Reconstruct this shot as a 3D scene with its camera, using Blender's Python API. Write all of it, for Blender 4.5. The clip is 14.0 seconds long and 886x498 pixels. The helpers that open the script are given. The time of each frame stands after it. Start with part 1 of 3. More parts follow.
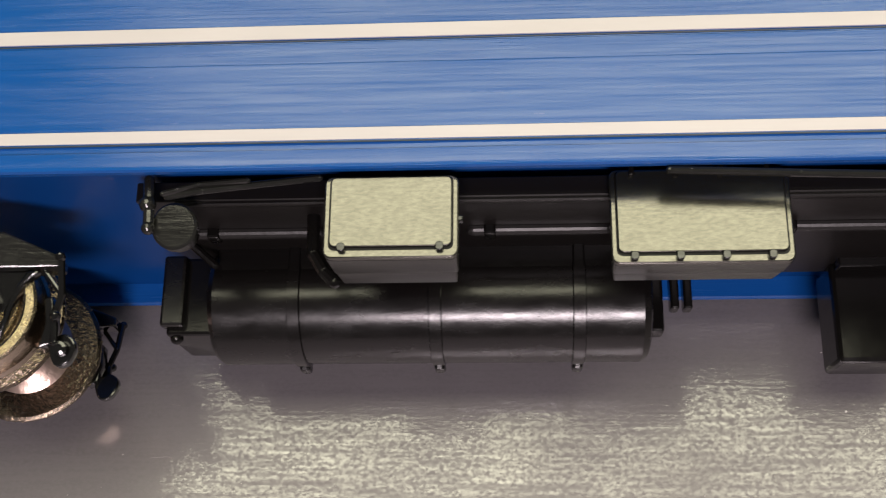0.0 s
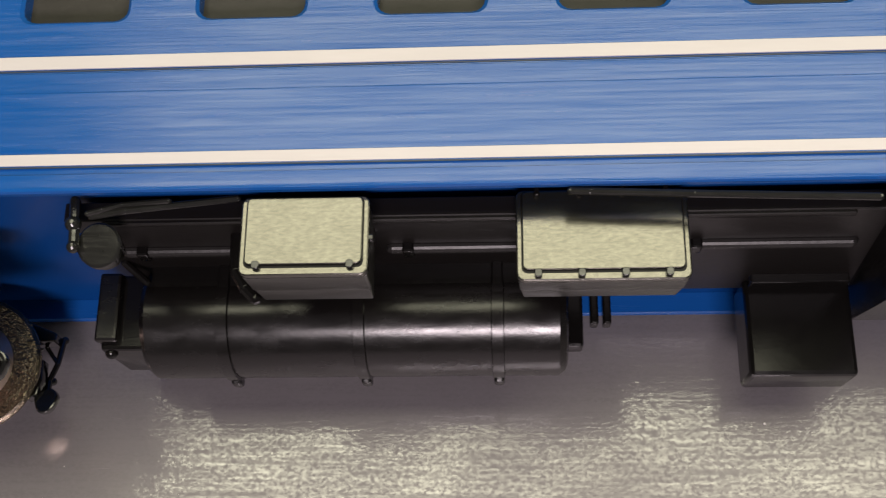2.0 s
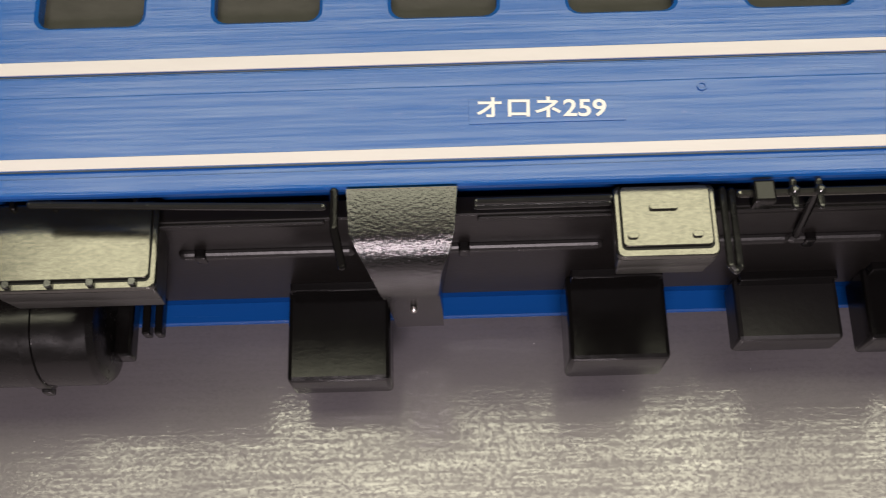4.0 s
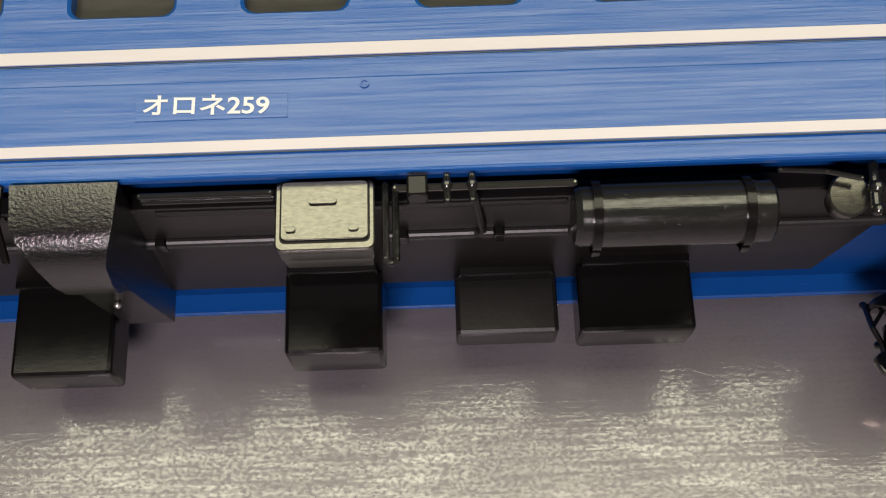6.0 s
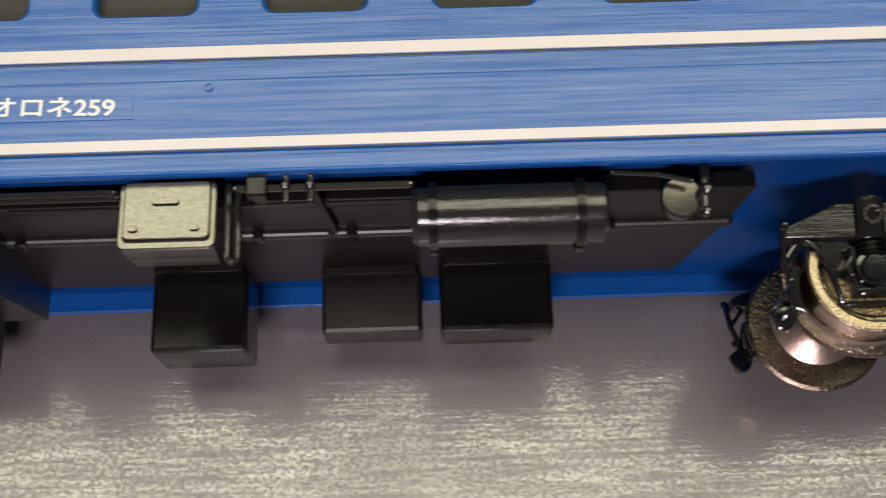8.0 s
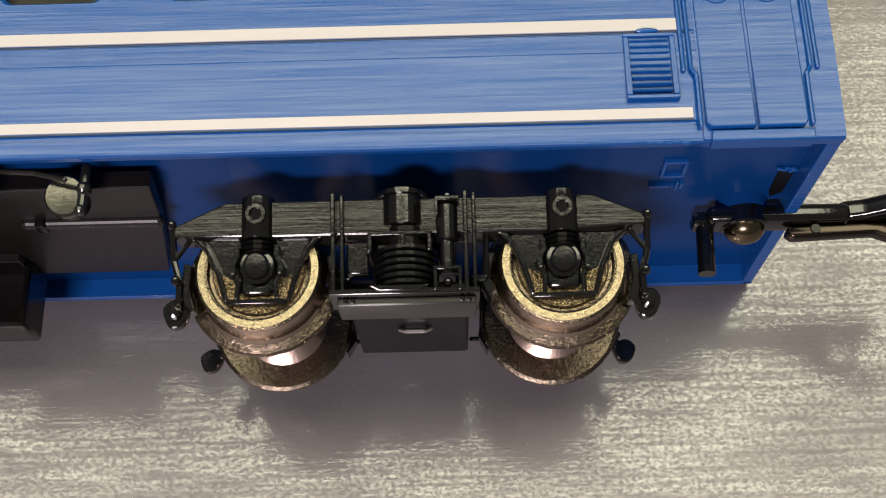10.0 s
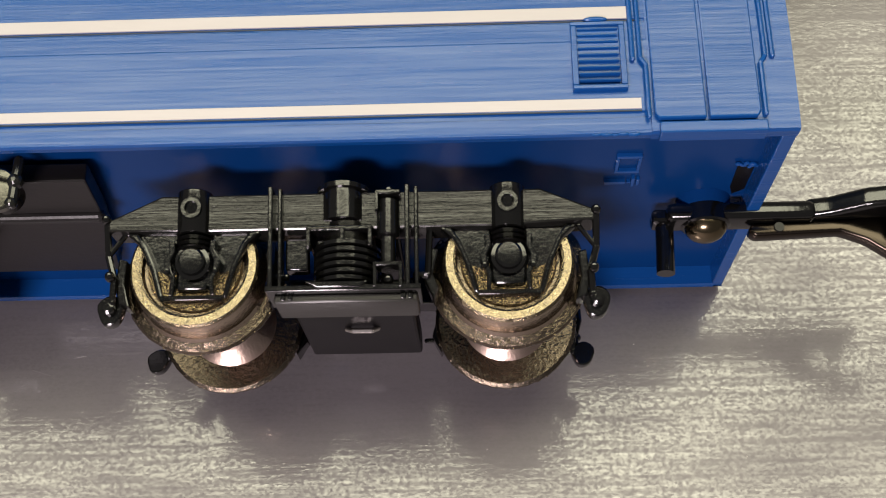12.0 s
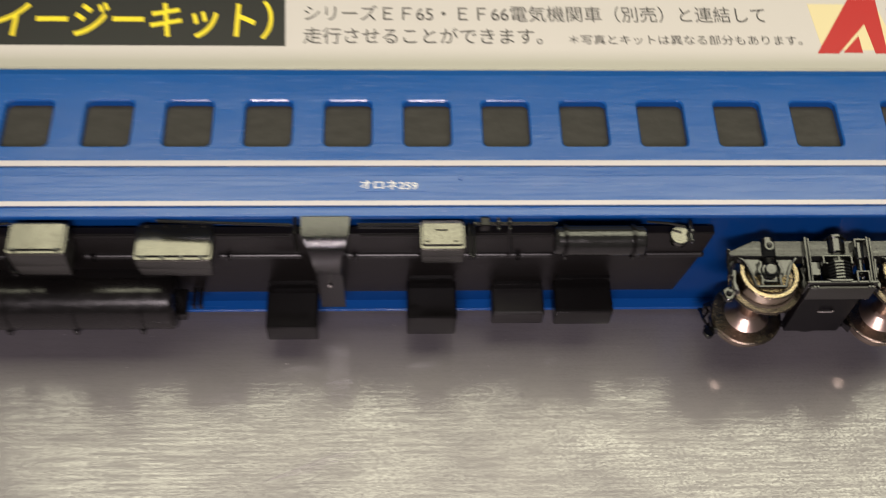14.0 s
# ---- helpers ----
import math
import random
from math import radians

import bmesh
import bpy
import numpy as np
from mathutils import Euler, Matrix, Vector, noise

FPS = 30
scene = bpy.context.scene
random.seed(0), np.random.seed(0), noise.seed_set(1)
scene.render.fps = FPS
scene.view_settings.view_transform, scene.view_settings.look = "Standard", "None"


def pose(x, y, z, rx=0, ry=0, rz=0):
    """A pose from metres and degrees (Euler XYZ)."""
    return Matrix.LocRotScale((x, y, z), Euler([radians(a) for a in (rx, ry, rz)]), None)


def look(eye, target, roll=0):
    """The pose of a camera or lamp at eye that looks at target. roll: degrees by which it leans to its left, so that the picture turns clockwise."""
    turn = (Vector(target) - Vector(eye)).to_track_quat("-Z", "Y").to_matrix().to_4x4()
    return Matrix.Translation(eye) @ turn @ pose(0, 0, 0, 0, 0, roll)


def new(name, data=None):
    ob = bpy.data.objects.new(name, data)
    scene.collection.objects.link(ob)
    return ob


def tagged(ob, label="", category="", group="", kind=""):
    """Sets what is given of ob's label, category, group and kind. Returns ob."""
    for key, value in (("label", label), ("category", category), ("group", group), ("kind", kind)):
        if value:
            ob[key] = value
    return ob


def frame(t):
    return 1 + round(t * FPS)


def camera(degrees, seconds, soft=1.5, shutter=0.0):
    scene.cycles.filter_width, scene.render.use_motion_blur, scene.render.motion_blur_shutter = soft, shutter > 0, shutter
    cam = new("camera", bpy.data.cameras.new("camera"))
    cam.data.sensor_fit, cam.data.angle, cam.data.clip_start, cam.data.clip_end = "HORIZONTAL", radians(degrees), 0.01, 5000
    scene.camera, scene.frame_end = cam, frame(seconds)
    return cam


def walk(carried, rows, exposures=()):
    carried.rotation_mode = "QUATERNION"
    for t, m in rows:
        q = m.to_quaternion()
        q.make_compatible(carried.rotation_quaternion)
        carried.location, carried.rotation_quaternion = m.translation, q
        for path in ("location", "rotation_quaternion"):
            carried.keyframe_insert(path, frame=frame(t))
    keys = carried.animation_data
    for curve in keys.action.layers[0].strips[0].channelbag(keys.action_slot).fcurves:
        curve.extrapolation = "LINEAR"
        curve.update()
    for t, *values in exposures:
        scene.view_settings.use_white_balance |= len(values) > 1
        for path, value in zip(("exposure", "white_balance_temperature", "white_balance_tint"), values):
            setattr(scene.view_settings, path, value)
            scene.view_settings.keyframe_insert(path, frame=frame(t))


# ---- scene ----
cam = camera(41.00, 14.0, soft=1.1, shutter=0.22)
PATH = [
    (0, (-0.08480, -0.03459, 0.11451), (-0.09102, -0.00127, 0.02043), -10.73),
    (0.5, (-0.08052, -0.03379, 0.11515), (-0.08663, -0.00047, 0.02106), -10.30),
    (1, (-0.08009, -0.03454, 0.11562), (-0.08652, -0.00043, 0.02184), -10.63),
    (1.5, (-0.08014, -0.03435, 0.11640), (-0.08668, -0.00060, 0.02249), -10.77),
    (2, (-0.07795, -0.03567, 0.11766), (-0.08394, -0.00107, 0.02402), -10.06),
    (2.5, (-0.06925, -0.03555, 0.11781), (-0.07398, -0.00032, 0.02435), -8.32),
    (3, (-0.05993, -0.03604, 0.11881), (-0.06284, -0.00080, 0.02527), -5.77),
    (3.5, (-0.05093, -0.03692, 0.11881), (-0.05250, -0.00138, 0.02535), -4.06),
    (4, (-0.04043, -0.03752, 0.11916), (-0.04141, -0.00174, 0.02578), -3.11),
    (4.2, (-0.03723, -0.03795, 0.11920), (-0.03825, -0.00215, 0.02585), -3.05),
    (6.3, (-0.01322, -0.04013, 0.12054), (-0.01345, -0.00363, 0.02745), -2.28),
    (6.5, (-0.01311, -0.04000, 0.12067), (-0.01344, -0.00361, 0.02753), -2.39),
    (7, (-0.01291, -0.04027, 0.12043), (-0.01327, -0.00390, 0.02728), -2.46),
    (7.5, (-0.01317, -0.04058, 0.12066), (-0.01319, -0.00417, 0.02753), -1.95),
    (8, (-0.00213, -0.04163, 0.12242), (-0.00144, -0.00497, 0.02939), -0.76),
    (8.5, (0.01524, -0.04214, 0.12238), (0.01659, -0.00531, 0.02942), 0.37),
    (9, (0.03508, -0.04385, 0.12378), (0.03596, -0.00661, 0.03098), -0.18),
    (9.2, (0.04186, -0.04436, 0.12403), (0.04271, -0.00716, 0.03121), -0.31),
    (11.3, (0.05691, -0.04469, 0.11908), (0.05364, -0.00585, 0.02699), -5.63),
    (11.5, (0.05842, -0.04455, 0.11901), (0.05528, -0.00589, 0.02684), -5.48),
    (12, (0.05855, -0.04497, 0.11858), (0.05564, -0.00595, 0.02655), -5.15),
    (12.5, (0.05805, -0.04475, 0.11858), (0.05516, -0.00455, 0.02706), -4.81),
    (13, (0.05560, -0.04712, 0.12177), (0.05291, -0.00511, 0.03106), -4.22),
    (13.5, (0.02123, -0.07017, 0.15589), (0.02169, -0.02544, 0.06645), 0.27),
    (14, (-0.03289, -0.11436, 0.20856), (-0.02854, -0.06171, 0.12365), 3.79),
]
walk(cam, [(t, look(eye, target, roll)) for t, eye, target, roll in PATH],
     exposures=[(0, -0.08), (12.8, -0.08), (13.6, -0.16), (14, -0.2)])

# ---- world and light ----
world = bpy.data.worlds.new("world")
scene.world = world
world.use_nodes = True
wn = world.node_tree
wn.nodes["Background"].inputs[0].default_value = (1.0, 0.95, 0.93, 1)
wn.nodes["Background"].inputs[1].default_value = 0.10
MM = 0.001
TABLE = -0.4


def area(name, eye, target, sx, sy, power, colour):
    d = bpy.data.lights.new(name, "AREA")
    d.shape, d.size, d.size_y, d.energy, d.color = "RECTANGLE", sx, sy, power, colour
    ob = new(name, d)
    ob.matrix_world = look(eye, target)
    return ob


area("ceiling_light", (0.07, 0.185, 0.585), (0.07, 0.0, 0.02), 0.74, 0.40, 4.5, (1.0, 0.965, 0.71))
area("desk_light", (-0.06, -0.348, 0.325), (-0.05, -0.02, 0.01), 0.15, 0.08, 2.0, (1.0, 0.86, 0.90))

# ---- materials ----


def mat(name, colour, rough=0.4, metal=0.0, coat=0.0, spec=0.5):
    m = bpy.data.materials.new(name)
    m.use_nodes = True
    b = m.node_tree.nodes["Principled BSDF"]
    b.inputs["Base Color"].default_value = (*colour, 1)
    b.inputs["Roughness"].default_value = rough
    b.inputs["Metallic"].default_value = metal
    b.inputs["Coat Weight"].default_value = coat
    b.inputs["Specular IOR Level"].default_value = spec
    return m


def noise_node(m, scale, detail=4.0, stretch=(1, 1, 1), rough=0.6):
    nt = m.node_tree
    tc = nt.nodes.new("ShaderNodeTexCoord")
    mp = nt.nodes.new("ShaderNodeMapping")
    mp.inputs["Scale"].default_value = stretch
    nz = nt.nodes.new("ShaderNodeTexNoise")
    nz.inputs["Scale"].default_value, nz.inputs["Detail"].default_value, nz.inputs["Roughness"].default_value = scale, detail, rough
    nt.links.new(tc.outputs["Object"], mp.inputs["Vector"])
    nt.links.new(mp.outputs["Vector"], nz.inputs["Vector"])
    return nz.outputs["Fac"]


def ramp(m, fac, lo, hi, a, b):
    r = m.node_tree.nodes.new("ShaderNodeMapRange")
    r.inputs["From Min"].default_value, r.inputs["From Max"].default_value = lo, hi
    r.inputs["To Min"].default_value, r.inputs["To Max"].default_value = a, b
    m.node_tree.links.new(fac, r.inputs["Value"])
    return r.outputs["Result"]


def set_rough(m, socket):
    m.node_tree.links.new(socket, m.node_tree.nodes["Principled BSDF"].inputs["Roughness"])


def set_bump(m, height, dist, strength=1.0, to="Normal"):
    nt = m.node_tree
    b = nt.nodes["Principled BSDF"]
    bp = nt.nodes.new("ShaderNodeBump")
    bp.inputs["Distance"].default_value, bp.inputs["Strength"].default_value = dist, strength
    if b.inputs[to].links:
        nt.links.new(b.inputs[to].links[0].from_socket, bp.inputs["Normal"])
    nt.links.new(height, bp.inputs["Height"])
    nt.links.new(bp.outputs["Normal"], b.inputs[to])


def times(m, a, b):
    n = m.node_tree.nodes.new("ShaderNodeMath")
    n.operation = "MULTIPLY"
    m.node_tree.links.new(a, n.inputs[0])
    m.node_tree.links.new(b, n.inputs[1])
    return n.outputs[0]


def drive(m, socket, name):
    m.node_tree.links.new(socket, m.node_tree.nodes["Principled BSDF"].inputs[name])


def set_colour(m, fac, a, b):
    nt = m.node_tree
    mx = nt.nodes.new("ShaderNodeMix")
    mx.data_type = "RGBA"
    mx.inputs["A"].default_value, mx.inputs["B"].default_value = (*a, 1), (*b, 1)
    nt.links.new(fac, mx.inputs["Factor"])
    nt.links.new(mx.outputs["Result"], nt.nodes["Principled BSDF"].inputs["Base Color"])


BLUE = mat("blue_plastic", (0.008, 0.095, 0.36), 0.3)
set_colour(BLUE, noise_node(BLUE, 60, 3, (0.3, 1, 1)), (0.005, 0.068, 0.275), (0.008, 0.088, 0.335))
set_rough(BLUE, ramp(BLUE, noise_node(BLUE, 2200, 5, (0.05, 1, 1)), 0.35, 0.68, 0.10, 0.30))
drive(BLUE, ramp(BLUE, noise_node(BLUE, 3000, 6, (0.02, 1, 1), 0.75), 0.36, 0.64, 0.24, 0.66), "Specular IOR Level")
set_bump(BLUE, noise_node(BLUE, 5200, 3, (0.02, 1, 1)), 0.00003, 0.6)
set_bump(BLUE, noise_node(BLUE, 90, 3, (0.3, 1, 1)), 0.0003, 0.25)
# same blue plastic with the shade under the coach put into its colour
BLUE_SHADED = mat("blue_plastic_shaded", (0.003, 0.04, 0.17), 0.22, spec=0.12)
set_bump(BLUE_SHADED, noise_node(BLUE_SHADED, 300, 3), 0.00003, 0.4)
CREAM = mat("cream_tape", (0.80, 0.76, 0.66), 0.45)
set_colour(CREAM, noise_node(CREAM, 500, 4, (0.2, 1, 1)), (0.50, 0.47, 0.47), (0.59, 0.555, 0.56))
TAPE_EDGE = mat("dark_seam", (0.02, 0.03, 0.05), 0.5)
BLACK = mat("black_plastic", (0.0055, 0.005, 0.0048), 0.25, spec=0.24)
set_bump(BLACK, noise_node(BLACK, 600, 3), 0.00008, 0.15)
set_rough(BLACK, ramp(BLACK, noise_node(BLACK, 500, 4), 0.3, 0.7, 0.12, 0.22))
set_bump(BLACK, noise_node(BLACK, 3600, 4), 0.000015, 0.5)
LID = mat("satin_black_plastic", (0.012, 0.012, 0.011), 0.14, spec=1.0)
set_bump(LID, noise_node(LID, 2600, 4, (0.06, 1, 1)), 0.00004, 0.5)
set_bump(LID, ramp(LID, noise_node(LID, 1500, 5, (0.7, 1, 1)), 0.66, 0.7, 0.0, 1.0), 0.00002, 0.6)
set_bump(LID, noise_node(LID, 2400, 2), 0.00002, 0.5)
set_rough(LID, ramp(LID, noise_node(LID, 2500, 4, (0.2, 1, 1)), 0.3, 0.7, 0.1, 0.24))
drive(LID, times(LID, ramp(LID, noise_node(LID, 2400, 3, (0.5, 1, 1)), 0.36, 0.6, 0.75, 1.0), ramp(LID, noise_node(LID, 1600, 4, (0.05, 1, 1)), 0.35, 0.62, 0.65, 1.0)), "Specular IOR Level")
LID.node_tree.nodes["Principled BSDF"].inputs["IOR"].default_value = 1.42
LID_TOP = mat("satin_black_lid", (0.012, 0.012, 0.010), 0.16, spec=1.0)
LID_TOP.node_tree.nodes["Principled BSDF"].inputs["IOR"].default_value = 1.72
set_bump(LID_TOP, noise_node(LID_TOP, 4400, 4, (0.1, 1, 1)), 0.000006, 0.5)
set_bump(LID_TOP, noise_node(LID_TOP, 6500, 3), 0.0000035, 0.5)
set_rough(LID_TOP, ramp(LID_TOP, noise_node(LID_TOP, 260, 4), 0.3, 0.7, 0.12, 0.22))
drive(LID_TOP, ramp(LID_TOP, noise_node(LID_TOP, 4600, 5, (0.4, 1, 1), 0.75), 0.34, 0.62, 0.7, 1.0), "Specular IOR Level")
LID_TOP.node_tree.nodes["Principled BSDF"].inputs["Specular Tint"].default_value = (1.0, 0.96, 0.84, 1)
SIDE = mat("box_side_plastic", (0.028, 0.027, 0.024), 0.3, spec=0.5)
set_bump(SIDE, noise_node(SIDE, 3000, 4, (0.15, 1, 1)), 0.00002, 0.5)
MOULDED = mat("glossy_moulded_plastic", (0.004, 0.004, 0.0038), 0.12, spec=0.85)
MOULDED.node_tree.nodes["Principled BSDF"].inputs["IOR"].default_value = 1.52
set_bump(MOULDED, noise_node(MOULDED, 500, 2), 0.00008, 0.25)
set_bump(MOULDED, noise_node(MOULDED, 3600, 4), 0.000018, 0.5)
GRAINY = mat("grained_black_plastic", (0.005, 0.0045, 0.0045), 0.17, spec=0.8)
set_bump(GRAINY, noise_node(GRAINY, 3600, 3), 0.00008, 0.8)
PLATE = mat("dull_black_plastic", (0.0075, 0.0064, 0.006), 0.34, spec=0.32)
set_bump(PLATE, noise_node(PLATE, 1500, 4), 0.00003, 0.5)
NICKEL = mat("plated_wheel_metal", (0.42, 0.345, 0.23), 0.16, 1.0)
set_bump(NICKEL, noise_node(NICKEL, 9000, 3), 0.00005, 1.0)
set_colour(NICKEL, ramp(NICKEL, noise_node(NICKEL, 8000, 3), 0.35, 0.65, 0.0, 1.0), (0.22, 0.175, 0.115), (0.42, 0.345, 0.23))
set_rough(NICKEL, ramp(NICKEL, noise_node(NICKEL, 1200, 3), 0.35, 0.65, 0.1, 0.3))
DISH = mat("grainy_wheel_disc", (0.3, 0.24, 0.16), 0.22, 1.0)
set_bump(DISH, noise_node(DISH, 8000, 3), 0.0001, 1.0)
set_colour(DISH, ramp(DISH, noise_node(DISH, 7000, 3), 0.42, 0.66, 0.0, 1.0), (0.05, 0.035, 0.022), (0.42, 0.33, 0.2))
TREAD = mat("polished_tread_metal", (0.50, 0.41, 0.32), 0.2, 1.0)
set_bump(TREAD, noise_node(TREAD, 900, 3, (1, 1, 0.3)), 0.00003, 0.4)
set_bump(TREAD, noise_node(TREAD, 3400, 2), 0.00006, 0.7)
FLANGE = mat("dull_flange_metal", (0.185, 0.148, 0.112), 0.24, 1.0)
set_bump(FLANGE, noise_node(FLANGE, 2600, 3), 0.00012, 0.9)
set_rough(FLANGE, ramp(FLANGE, noise_node(FLANGE, 900, 3), 0.35, 0.65, 0.2, 0.28))
COPPER = mat("plated_axle_metal", (0.58, 0.44, 0.37), 0.3, 1.0)
set_bump(COPPER, noise_node(COPPER, 2500, 3), 0.00005, 0.6)
DARK_METAL = mat("blackened_metal", (0.06, 0.048, 0.038), 0.22, 1.0)
SCREW = mat("bronzed_screw_metal", (0.2, 0.16, 0.1), 0.2, 1.0)
STEEL = mat("bright_steel", (0.72, 0.68, 0.64), 0.3, 1.0)
RIB = mat("worn_black_plastic", (0.006, 0.0052, 0.005), 0.25, spec=0.5)
set_bump(RIB, noise_node(RIB, 3600, 4, (0.6, 1, 1)), 0.000012, 0.7)
set_rough(RIB, ramp(RIB, noise_node(RIB, 900, 4, (0.4, 1, 1)), 0.3, 0.7, 0.18, 0.30))
CASE = mat("hazy_black_plastic", (0.011, 0.0100, 0.0098), 0.38, spec=0.45)
set_bump(CASE, noise_node(CASE, 700, 4), 0.00008, 0.5)
MATT = mat("matt_black_plastic", (0.006, 0.0055, 0.006), 0.4, spec=0.15)
PANE = mat("smoked_window_pane", (0.02, 0.019, 0.018), 0.25, spec=0.08)
set_bump(PANE, noise_node(PANE, 300, 3), 0.0002, 0.5)
set_colour(PANE, noise_node(PANE, 500, 3, (0.6, 1.4, 1)), (0.03, 0.029, 0.026), (0.055, 0.052, 0.047))
ROOF = mat("pale_grey_roof", (0.5, 0.5, 0.46), 0.5)
TABLE_M = mat("brushed_metal", (0.258, 0.240, 0.250), 0.6, 0.8, coat=1.0)
set_rough(TABLE_M, ramp(TABLE_M, noise_node(TABLE_M, 60, 5), 0.3, 0.7, 0.56, 0.68))
TABLE_M.node_tree.nodes["Principled BSDF"].inputs["Coat Roughness"].default_value = 0.07
TABLE_M.node_tree.nodes["Principled BSDF"].inputs["Coat IOR"].default_value = 2.5
streak = ramp(TABLE_M, noise_node(TABLE_M, 2000, 5, (0.045, 1, 1), 0.68), 0.36, 0.6, 0.16, 0.8)
grain = ramp(TABLE_M, noise_node(TABLE_M, 3000, 5, (0.65, 1, 1), 0.65), 0.39, 0.60, 0.08, 1.0)
patch = ramp(TABLE_M, noise_node(TABLE_M, 70, 4, (0.5, 1, 1)), 0.36, 0.58, 0.45, 1.0)
drive(TABLE_M, times(TABLE_M, times(TABLE_M, streak, grain), patch), "Coat Weight")
set_bump(TABLE_M, noise_node(TABLE_M, 1500, 4, (0.025, 1, 1), 0.6), 0.000025, 0.6, "Coat Normal")
set_bump(TABLE_M, noise_node(TABLE_M, 2600, 3, (0.6, 1, 1)), 0.00003, 0.55, "Coat Normal")
set_bump(TABLE_M, noise_node(TABLE_M, 90, 3, (0.6, 1, 1)), 0.0006, 0.12, "Coat Normal")
CARD = mat("white_card", (0.57, 0.535, 0.515), 0.42)
set_bump(CARD, noise_node(CARD, 800, 3), 0.00002, 0.3)
INK = mat("grey_ink", (0.05, 0.045, 0.045), 0.5)
BLACK_INK = mat("black_ink", (0.012, 0.012, 0.012), 0.4)
YELLOW_INK = mat("yellow_ink", (0.85, 0.68, 0.02), 0.45)
RED_INK = mat("red_ink", (0.45, 0.016, 0.016), 0.4)
BLUE_INK = mat("blue_ink", (0.02, 0.16, 0.5), 0.4)
SAND_INK = mat("sand_ink", (0.72, 0.62, 0.36), 0.4)
WHITE_INK = mat("white_lettering", (0.64, 0.64, 0.63), 0.45)

# ---- building helpers, in millimetres ----
SEAT = None   # how a group of parts sits in the coach, where it hangs a little askew


def link(name, bm, material, parent=None, label="", smooth=True, sharp=20):
    if SEAT:
        bm.transform(SEAT)
    bmesh.ops.scale(bm, vec=(MM, MM, MM), verts=bm.verts)
    bmesh.ops.recalc_face_normals(bm, faces=bm.faces)
    me = bpy.data.meshes.new(name)
    bm.to_mesh(me)
    bm.free()
    me.materials.append(material)
    if smooth:
        me.shade_smooth()
        me.set_sharp_from_angle(angle=radians(sharp))
    ob = new(name, me)
    ob.parent = parent
    if label:
        ob["label"] = label
    return ob


def part(name, bm, material, parent, label="", sharp=20):
    return link(name, bm, material, parent, label, True, sharp)


def merge(bm, other):
    me = bpy.data.meshes.new("tmp")
    other.to_mesh(me)
    other.free()
    bm.from_mesh(me)
    bpy.data.meshes.remove(me)


def box(x0, x1, u0, u1, w0, w1, bev=0.15, bm=None, taper=0.0, seg=2):
    """A bevelled block; taper shrinks its lower (low w) end in x and u."""
    b = bmesh.new()
    bmesh.ops.create_cube(b, size=1)
    cx, cu, cw = (x0 + x1) / 2, (u0 + u1) / 2, (w0 + w1) / 2
    for v in b.verts:
        k = 1 - taper if v.co.z < 0 else 1
        v.co = Vector((cx + v.co.x * (x1 - x0) * k, cu + v.co.y * (u1 - u0) * k, cw + v.co.z * (w1 - w0)))
    if bev > 0:
        bmesh.ops.bevel(b, geom=b.edges, offset=bev, segments=seg, profile=0.5, affect="EDGES", clamp_overlap=True)
    if bm is None:
        return b
    merge(bm, b)
    return bm


def cyl(p0, p1, r0, r1=None, n=20, bm=None, caps=True):
    r1 = r0 if r1 is None else r1
    b = bmesh.new()
    p0, p1 = Vector(p0), Vector(p1)
    d = p1 - p0
    bmesh.ops.create_cone(b, cap_ends=caps, segments=n, radius1=r0, radius2=r1, depth=d.length)
    m = Matrix.Translation((p0 + p1) / 2) @ d.to_track_quat("Z", "Y").to_matrix().to_4x4()
    bmesh.ops.transform(b, matrix=m, verts=b.verts)
    if bm is None:
        return b
    merge(bm, b)
    return bm


def tube(points, r, n=10, bm=None):
    bm = bm or bmesh.new()
    for a, b in zip(points, points[1:]):
        cyl(a, b, r, n=n, bm=bm)
    for p in points:
        ball(p, r, bm, 8, 6)
    return bm


def ball(c, r, bm=None, nu=14, nv=8, squash=(1, 1, 1)):
    b = bmesh.new()
    bmesh.ops.create_uvsphere(b, u_segments=nu, v_segments=nv, radius=r)
    for v in b.verts:
        v.co = Vector((c[0] + v.co.x * squash[0], c[1] + v.co.y * squash[1], c[2] + v.co.z * squash[2]))
    if bm is None:
        return b
    merge(bm, b)
    return bm


def lathe(profile, centre, axis="z", n=48, bm=None):
    """Profile rows (along the axis, radius), turned round an axis through centre."""
    b = bmesh.new()
    rings = []
    for a, r in profile:
        ring = []
        for i in range(n):
            t = 2 * math.pi * i / n
            c, s = r * math.cos(t), r * math.sin(t)
            co = {"z": (c, s, a), "x": (a, c, s), "y": (c, a, s)}[axis]
            ring.append(b.verts.new(Vector(centre) + Vector(co)))
        rings.append(ring)
    for p, q in zip(rings, rings[1:]):
        for i in range(n):
            j = (i + 1) % n
            b.faces.new((p[i], p[j], q[j], q[i]))
    b.faces.new(rings[0])
    b.faces.new(rings[-1])
    if bm is None:
        return b
    merge(bm, b)
    return bm


